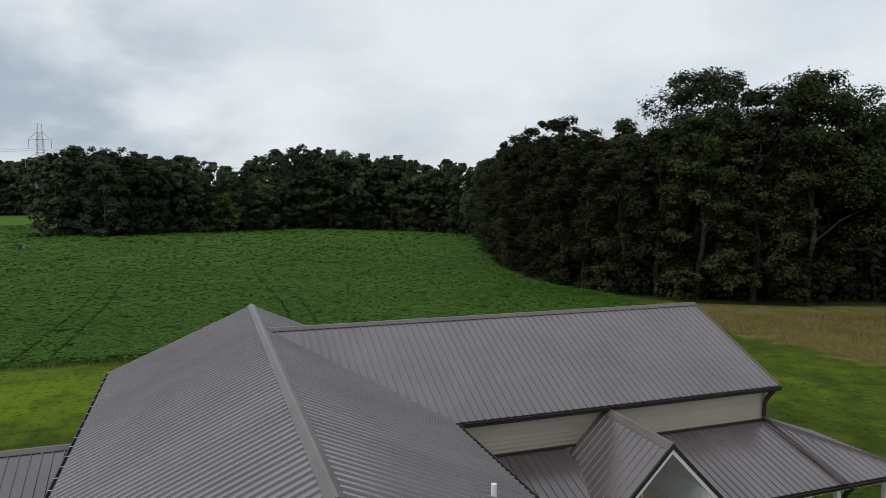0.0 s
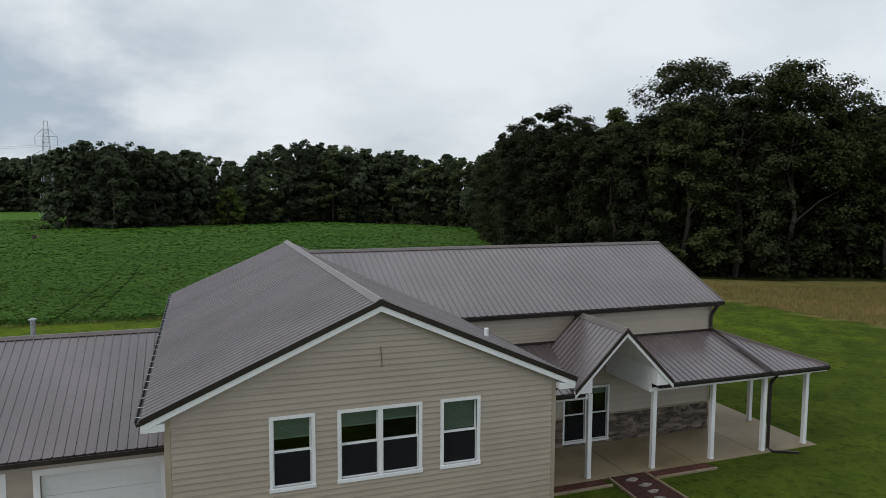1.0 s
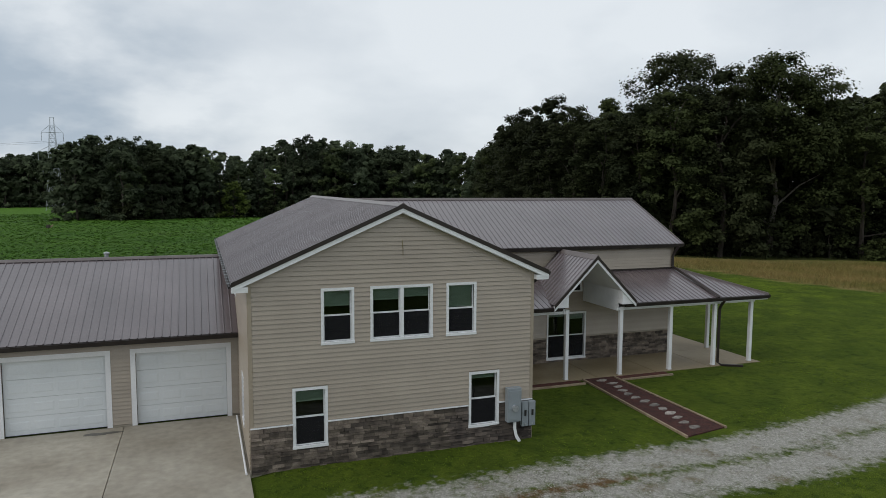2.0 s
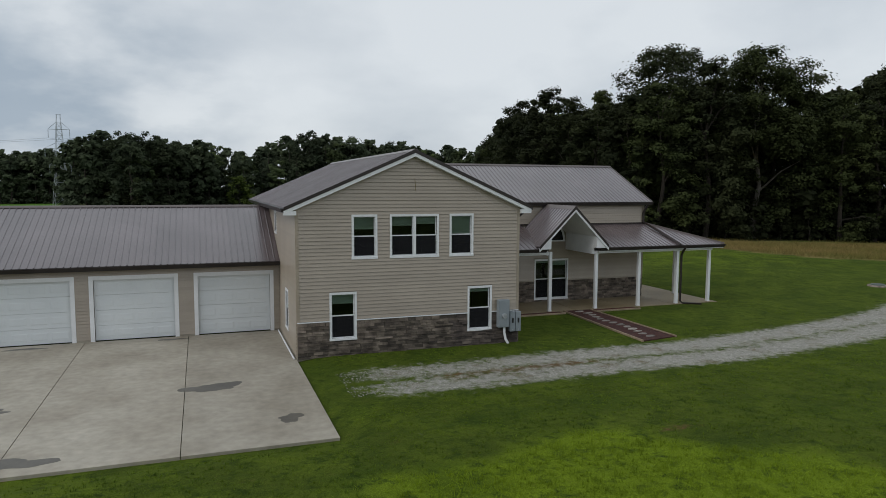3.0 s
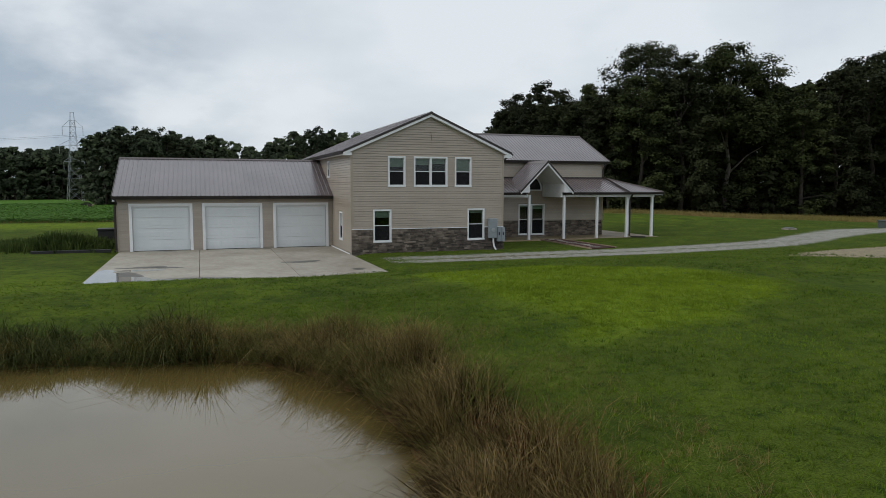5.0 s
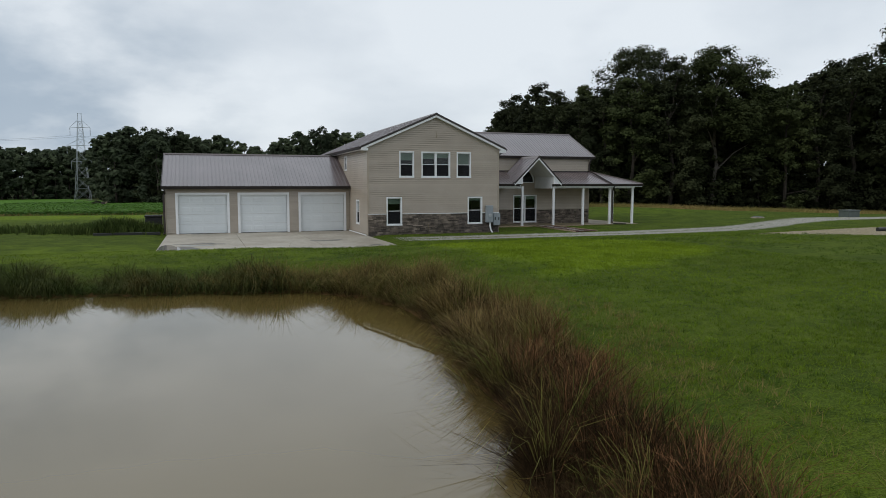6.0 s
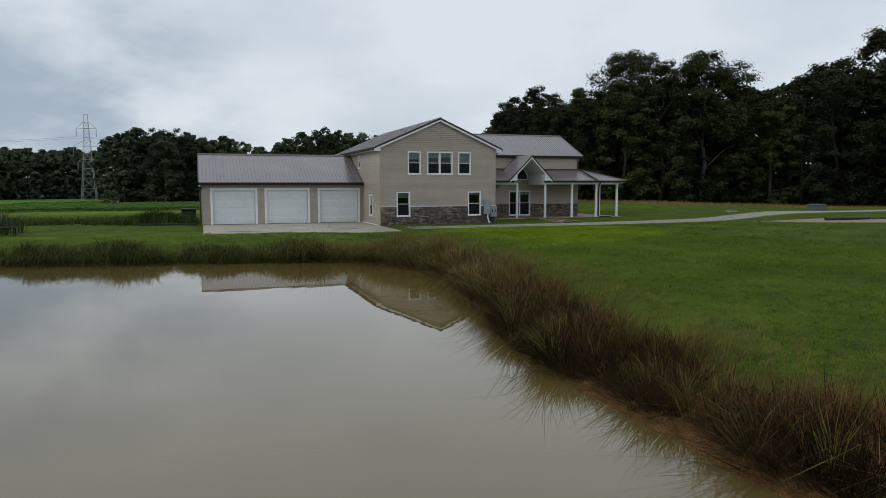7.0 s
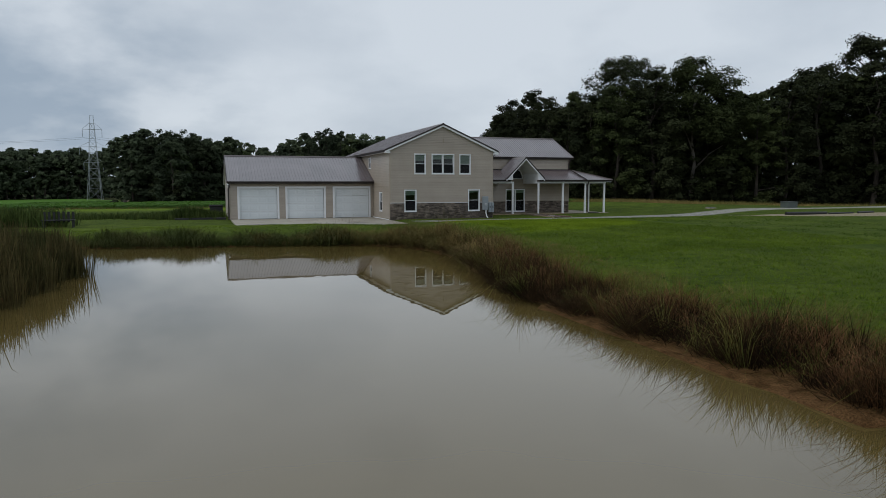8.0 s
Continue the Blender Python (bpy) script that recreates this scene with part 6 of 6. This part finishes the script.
# wheel tracks: raised strips, shade between the plants painted as dark green
bm = bmesh.new()
for xa, xb in TRACKS:
    ring = []
    for y in np.arange(41, 150, 2.0):
        c = xa + (xb - xa) * (y - 65) / 95 + 0.25 * math.sin(y * 0.13)
        ring.append([bm.verts.new((c + s, y, float(height(c + s, y)) + 0.24 - 0.03 * abs(s))) for s in (-0.17, 0.0, 0.17)])
    for k, (a, b) in enumerate(zip(ring, ring[1:])):
        for i in (0, 1) if (k * 7 + int(xa)) % 5 > 0 else ():
            bm.faces.new((a[i], a[i + 1], b[i + 1], b[i]))
M_TRACK = mat("shade_toned_track", (0.018, 0.038, 0.008), (0.036, 0.060, 0.013), 0.5, 0.95, fine=6, bump=0.4, dist=0.03, grain=0.3, spec=0.03)
tagged(part("wheel_track", bm, M_TRACK), "dark wheel tracks pressed into the soybean field", "track", kind="stuff")

# dry meadow
x, y = scatter(36, -14, 120, 54, 190000, rng)
d, inside = to_line(x, y, MEADOW)
df, _ = to_line(x, y, FOREST)
keep = inside & (df > 6.5 + 2.5 * wobble(x * 0.3, y * 0.3)) & (rng.uniform(size=len(x)) < np.clip(1.5 - (x - 36) / 70, 0.25, 1))
x, y = x[keep], y[keep]
P = on_ground(x, y)
grass("meadow_grass", P, rng.uniform(0.25, 0.75, len(P)), rng.uniform(0.02, 0.045, len(P)), rng.uniform(0.2, 1.0, len(P)), M_STRAW, "tall straw-coloured meadow grass", "tall grass", rng, 0.6, False)
# rough strip between yard and field
x, y = scatter(-60, 38.1, 34, 39.3, 2600, rng)
P = on_ground(x, y)
grass("field_edge_grass", P, rng.uniform(0.10, 0.30, len(P)), rng.uniform(0.02, 0.04, len(P)), rng.uniform(0.1, 0.6, len(P)), M_STRAW, "dry grass strip beside the crop", "tall grass", rng, 0.5)
# weeds beside the garage
x, y = np.concatenate([rng.normal(-14.0, 1.6, 700), rng.uniform(-24, -11.7, 700), rng.normal(-25.2, 1.7, 600)]), np.concatenate([rng.normal(7.2, 0.8, 700), rng.normal(9.5, 0.9, 700), rng.normal(0.3, 1.3, 600)])
keep = x < -11.6
P, L, k = tufts(x[keep], y[keep], 9, 0.12, rng)
M_WEED = mat("dark_weeds", (0.045, 0.072, 0.018), (0.085, 0.11, 0.030), 0.8, 0.7, fine=2.5, bump=0, island=0.4, translucent=0.25, grain=0.35, spec=0.06)
grass("yard_weeds", P, (rng.uniform(0.25, 0.6, keep.sum()) + 0.6 * np.exp(-((x[keep] + 14) ** 2 / 2.5 + (y[keep] - 7) ** 2 / 1.5)) + 0.8 * (y[keep] < 4.5))[k] * rng.uniform(0.5, 1.1, len(P)), rng.uniform(0.02, 0.05, len(P)), L / 0.12 * 0.35, M_WEED, "rank dark green weeds beside the garage", "weeds", rng, 0.6)

# ---- power line ----
TX, TY, TZ0, TH = -66.2, 352.0, float(height(-66.2, 352.0)), 44.0
tower = thing("power_pylon", "tall grey lattice steel electricity pylon beyond the field", "pylon", at=(TX, TY, TZ0))


def half_width(z):
    return float(np.interp(z, (0, 20, 28, 37, 40), (3.5, 2.0, 1.65, 1.15, 0.95)))


LV = [0, 6, 11.5, 16.5, 21, 25, 28, 31, 34, 37, 40]
for sx, sy in ((-1, -1), (1, -1), (1, 1), (-1, 1)):
    bm = bmesh.new()
    for a, b in zip(LV, LV[1:]):
        beam(bm, (sx * half_width(a), sy * half_width(a), a), (sx * half_width(b), sy * half_width(b), b), 0.085, 4)
    beam(bm, (sx * half_width(40), sy * half_width(40), 40), (sx * 0.75, sy * 0.5, TH), 0.09, 4)
    part("leg", bm, M_TOWER, tower)
for face in range(4):
    bm = bmesh.new()
    for a, b in zip(LV, LV[1:]):
        wa, wb = half_width(a), half_width(b)
        for s in (-1, 1):
            p, q = Vector((s * wa, -wa, a)), Vector((-s * wb, -wb, b))
            beam(bm, p, q, 0.05, 4)
        beam(bm, (-wb, -wb, b), (wb, -wb, b), 0.07, 4)
    part("bracing", bm, M_TOWER, tower, at=Matrix.Rotation(face * math.pi / 2, 4, "Z"))
for z, arm, up in ((36.9, 4.6, 3.4), (27.8, 6.3, 2.6), (19.8, 4.6, 2.0)):
    bm = bmesh.new()
    for s in (-1, 1):
        for y in (-0.6, 0.6):
            beam(bm, (0, y, z), (s * arm, 0, z), 0.10, 4)
            if up:
                beam(bm, (s * half_width(z), y, z + up), (s * arm, 0, z + 0.1), 0.07, 4)
    part("crossarm", bm, M_TOWER, tower)
    for s in (-1, 1):
        if up:
            bm = bmesh.new()
            for k in range(5):
                beam(bm, (s * arm, 0, z - 0.3 - k * 0.75), (s * arm, 0, z - 0.75 - k * 0.75), 0.16, 6)
            beam(bm, (s * arm, 0, z), (s * arm, 0, z - 4.2), 0.06, 4)
            part("insulator", bm, M_GREY, tower)
bm = bmesh.new()
beam(bm, (-1.1, 0, TH), (1.1, 0, TH), 0.10, 4)
part("peak_bar", bm, M_TOWER, tower)
for z, off in ((32.7, -4.6), (32.7, 4.6), (23.6, -6.3), (23.6, 6.3)):
    for s, reach, drop in ((-1, 260, 6.0), (1, 300, 9.0)):
        bm = bmesh.new()
        start = Vector((TX + off, TY, TZ0 + z))
        pts = []
        for k in range(17):
            f = k / 16
            q = start + Vector((s * 0.97, s * 0.24 if s > 0 else 0.10, 0)) * reach * f
            q.z += -4 * drop * f * (1 - f) + (1.0 if s < 0 else 2.0) * f
            pts.append(q)
        tube(bm, pts, [0.045] * 17, 4)
        wire = part("power_cable", bm, M_BLACK)
        tagged(wire, "thin dark overhead power cable hung from pylon", "power cable", group="cables of the power line")

# ---- yard things ----
bed_m = [(8.5, 12.75), (14.50, 16.85)]
for a, b in bed_m:
    bed = thing("flower_bed", "narrow bed of dark red mulch edged with pale timber", "flower bed", group="mulch beds", at=(a, 4.4, 0))
    part("mulch", boxed((0, 0.0, -0.05, b - a, 0.46, 0.062), bevel=0.02), M_MULCH, bed)
    part("edging", boxed((-0.02, -0.09, -0.05, b - a + 0.05, 0.0, 0.10), bevel=0.012), M_TIMBER, bed)
path = thing("garden_path", "red mulch path edged with pale timber leading to porch", "path", at=(13.6, 1.6, 0))


def skew(y):
    return 0.05 + (y - 3.3) * 0.012


bm = bmesh.new()
hexa(bm, [(-0.80 + skew(-3.2), -3.2, -0.05), (0.86 + skew(-3.2), -2.9, -0.05), (0.66 + skew(3.26), 3.26, -0.05), (-0.64 + skew(3.26), 3.26, -0.05),
          (-0.80 + skew(-3.2), -3.2, 0.070), (0.86 + skew(-3.2), -2.9, 0.070), (0.66 + skew(3.26), 3.26, 0.070), (-0.64 + skew(3.26), 3.26, 0.070)])
part("mulch", bm, M_MULCH, path)
for s, y_end in ((-0.85, -3.25), (0.90, -2.95)):
    for k in range(3):
        y0, y1 = y_end + k * (3.25 - y_end) / 3 + 0.01, y_end + (k + 1) * (3.25 - y_end) / 3 - 0.01
        c0, c1 = s * np.interp(y0, (-3.2, 3.26), (1.0, 0.80)), s * np.interp(y1, (-3.2, 3.26), (1.0, 0.80))
        bm = bmesh.new()
        hexa(bm, [(c0 - 0.032 + skew(y0), y0, -0.05), (c0 + 0.032 + skew(y0), y0, -0.05), (c1 + 0.032 + skew(y1), y1, -0.05), (c1 - 0.032 + skew(y1), y1, -0.05),
                  (c0 - 0.032 + skew(y0), y0, 0.105), (c0 + 0.032 + skew(y0), y0, 0.105), (c1 + 0.032 + skew(y1), y1, 0.105), (c1 - 0.032 + skew(y1), y1, 0.105)])
        part("edging", bm, M_TIMBER, path)
rnd = random.Random(5)
for k in range(13):
    y = 2.85 - k * 0.455
    bm = bmesh.new()
    n = 9
    ring = [(math.cos(i * math.tau / n) * 0.22 * rnd.uniform(0.6, 1.25), math.sin(i * math.tau / n) * 0.13 * rnd.uniform(0.6, 1.25)) for i in range(n)]
    lo = [bm.verts.new((x, yy, 0.06)) for x, yy in ring]
    hi = [bm.verts.new((x * 0.93, yy * 0.93, 0.098)) for x, yy in ring]
    bm.faces.new(hi)
    for i in range(n):
        j = (i + 1) % n
        bm.faces.new((lo[i], lo[j], hi[j], hi[i]))
    stone = part("stepping_stone", bm, M_STEP)
    stone.location = (13.6 + skew(y) + 0.02 + rnd.uniform(-0.12, 0.12), 1.6 + y, 0)
    tagged(stone, "pale flat stepping stone set in red mulch", "stepping stone", group="stepping stones in the path")

# drive apron
apron = thing("concrete_apron", "pale concrete apron with control joints before garage doors", "driveway", at=(0, 0, 0), kind="structure")
XJ = [-11.15, -7.23, -3.60, -0.07]
for a, b in zip(XJ, XJ[1:]):
    part("slab_bay", boxed((a + 0.008, -7.62, -0.14, b - 0.008, GY0 - 0.03, 0.0), bevel=0.006), M_CONC, apron)


def blot(name, x, y, rx, ry, material, label, category, seed, z=0.004, rot=0.0):
    rnd = random.Random(seed)
    bm = bmesh.new()
    ph = [rnd.uniform(0, math.tau) for _ in range(4)]
    pts = []
    for i in range(40):
        a = i * math.tau / 40
        r = 1 + 0.22 * math.sin(2 * a + ph[0]) + 0.15 * math.sin(3 * a + ph[1]) + 0.09 * math.sin(5 * a + ph[2]) + 0.06 * math.sin(9 * a + ph[3])
        pts.append((math.cos(a) * rx * r, math.sin(a) * ry * r))
    top = [bm.verts.new((px, py, 0.0)) for px, py in pts]
    low = [bm.verts.new((px * 1.01, py * 1.01, -0.003)) for px, py in pts]
    bm.faces.new(top)
    for i in range(40):
        j = (i + 1) % 40
        bm.faces.new((low[i], low[j], top[j], top[i]))
    ob = part(name, bm, material)
    ob.location, ob.rotation_euler = (x, y, z), (0, 0, rot)
    return tagged(ob, label, category)


blot("wet_stain", -2.85, -2.45, 0.72, 0.42, M_WET, "dark damp stain on concrete apron", "stain", 1)
blot("wet_stain", -1.0, -5.85, 0.30, 0.30, M_WET, "small dark damp stain on concrete apron", "stain", 2)
blot("wet_stain", -9.1, 4.55, 0.55, 0.16, M_WET, "dark damp stain at a garage door", "stain", 3)
blot("wet_stain", -4.2, 4.6, 0.45, 0.14, M_WET, "dark damp stain at a garage door", "stain", 4)
blot("wet_stain", -8.6, -2.9, 0.75, 0.22, M_WET, "dark damp stain on concrete apron", "stain", 5)
blot("wet_stain", -7.0, -6.9, 0.8, 0.3, M_WET, "dark damp stain on concrete apron", "stain", 9)
bm = bmesh.new()
edge = [(-11.11, -7.585), (-10.2, -7.59), (-9.3, -7.585), (-8.5, -7.57), (-7.9, -7.45), (-7.6, -7.15), (-8.0, -6.85), (-8.5, -6.7), (-8.9, -6.35), (-9.1, -5.9), (-9.5, -5.6),
        (-9.9, -5.55), (-10.2, -5.25), (-10.1, -4.75), (-10.2, -4.3), (-10.45, -4.1), (-10.4, -3.6), (-10.6, -3.0), (-10.9, -2.85), (-11.05, -3.3), (-11.1, -4.2), (-11.11, -6.0)]
bm.faces.new([bm.verts.new((x, y, 0.004)) for x, y in edge])
tagged(part("puddle", bm, M_PUDDLE), "shallow rain puddle filling the apron corner", "puddle")
blot("wet_stain", -9.95, -4.9, 0.60, 0.85, M_WET, "dark damp margin round a rain puddle", "stain", 12, z=0.002)
blot("wet_stain", -8.2, -6.85, 0.95, 0.42, M_WET, "dark damp margin round a rain puddle", "stain", 13, z=0.002)
blot("wet_stain", -9.4, -2.55, 0.85, 0.30, M_WET, "dark damp stain on concrete apron", "stain", 14)
blot("puddle", -9.5, -3.6, 0.75, 0.32, M_PUDDLE, "shallow rain puddle on concrete apron", "puddle", 7)
bm = bmesh.new()
beam(bm, (-0.17, 0.0, 0.035), (-0.17, 4.9, 0.035), 0.03, 8)
tagged(part("drain_pipe", bm, M_WHITE), "white plastic pipe lying along wall foot", "pipe")

M_UTIL = mat("dull_green_steel", (0.055, 0.070, 0.062), (0.075, 0.092, 0.082), 2.0, 0.45, fine=20, bump=0.03, grain=0.06)
# utility box, lid, black chest, fire pit logs, bird mound
ub = thing("utility_box", "grey-green steel utility box in the meadow edge", "utility box", at=(42.3, 4.0, float(height(42.3, 4.0))))
part("body", boxed((-0.62, -0.5, -0.1, 0.62, 0.5, 0.50), bevel=0.03), M_UTIL, ub)
part("lid", boxed((-0.66, -0.54, 0.501, 0.66, 0.54, 0.60), bevel=0.03), M_UTIL, ub)
lid = thing("septic_lid", "round grey concrete septic lid in lawn", "septic lid", at=(33.6, 5.1, float(height(33.6, 5.1))))
bm = bmesh.new()
beam(bm, (0, 0, -0.1), (0, 0, 0.07), 0.58, 18, r2=0.50)
part("collar", bm, M_STONE, lid)
bm = bmesh.new()
beam(bm, (0, 0, 0.07), (0, 0, 0.13), 0.38, 18, r2=0.34)
part("cap", bm, M_UTIL, lid)
chest = thing("storage_chest", "black plastic chest standing beside garage wall", "chest", at=(-12.1, 9.2, float(height(-12.1, 9.2))))
part("body", boxed((-0.5, -0.4, 0.0, 0.5, 0.4, 0.85), bevel=0.03), M_BLACK, chest)
part("lid", boxed((-0.54, -0.44, 0.851, 0.54, 0.44, 0.98), bevel=0.03), M_BLACK, chest)
rail = thing("low_rail", "long low dark landscape timber lying in grass", "timber", at=(-13.2, 4.9, float(height(-13.2, 4.9))))
part("timber", boxed((-1.9, -0.08, -0.02, 1.7, 0.08, 0.14), bevel=0.01), M_BLACK, rail)
bench = thing("garden_bench", "dark weathered bench standing among bank weeds", "bench", at=(-21.4, -2.3, float(height(-21.4, -2.3))))
part("seat", boxed((-0.9, -0.25, 0.42, 0.9, 0.25, 0.47)), M_BLACK, bench)
for k in range(7):
    part("back_slat", boxed((-0.85 + k * 0.26, 0.26, 0.30, -0.72 + k * 0.26, 0.29, 0.95)), M_BLACK, bench)
for sx in (-0.82, 0.76):
    for sy in (-0.22, 0.18):
        part("leg", boxed((sx, sy, -0.05, sx + 0.07, sy + 0.07, 0.419)), M_BLACK, bench)
for x, y, l, r, turn in ((27.6, -11.6, 3.6, 0.12, -0.05), (31.4, -11.2, 2.8, 0.07, 0.12), (34.6, -10.6, 2.4, 0.09, 0.25)):
    bm = bmesh.new()
    beam(bm, (-l / 2, 0, r * 0.8), (l / 2, 0, r * 0.9), r, 9, r2=r * 0.8)
    log = part("log", bm, M_BLACK)
    log.location, log.rotation_euler = (x, y, float(height(x, y))), (0, 0, turn)
    tagged(log, "charred black log lying on gravel patch", "log", group="logs on the gravel patch")

# loose gravel
n = 9000
x, y = scatter(0.8, -6.4, 30, 3, n * 3, rng)
dd, _ = to_line(x, y, DRIVE, closed=False)
keep = (dd < 1.35) & (np.abs(dd) > 0.25)
x, y = x[keep][:n], y[keep][:n]
P = on_ground(x, y)
s = rng.uniform(0.012, 0.030, len(x))[:, None]
dirs = np.array([[1, 0, 0], [-0.5, 0.87, 0], [-0.5, -0.87, 0], [0.1, 0.1, 0.8]])
a = rng.uniform(0, math.tau, len(x))
rot = np.stack([np.stack([np.cos(a), -np.sin(a)], 1), np.stack([np.sin(a), np.cos(a)], 1)], 1)
V = np.repeat(dirs[None], len(x), 0).copy()
V[:, :, :2] = np.einsum("nij,nkj->nki", rot, V[:, :, :2])
V = (P[:, None] + V * s[:, None]).reshape(-1, 3)
i = np.arange(len(x))[:, None] * 4
T = np.concatenate([i + np.array(t) for t in ((0, 1, 3), (1, 2, 3), (2, 0, 3))])
M_GRAVEL = mat("loose_gravel", (0.20, 0.19, 0.165), (0.34, 0.325, 0.30), 3.0, 0.85, fine=60, bump=0.2, island=0.35)
tagged(part("loose_gravel", fast_mesh("loose_gravel", V, tris=T), M_GRAVEL), "loose pale limestone gravel on the drive", "gravel", kind="stuff")

# ---- ledge stone ----
ledge_stones(front, X0 + 0.005, X1 - 0.005, 0.0, 1.233, [(a - 0.005, b + 0.005, *LOWZ) for a, b in LOW], split=5.4)
ledge_stones(wing_wall, X1 + 0.02, WX1 - 0.005, 0.05, 1.088, [(PW[0] - 0.005, PW[1] + 0.005, PW[2], PW[3])], joined=True, seed=8)
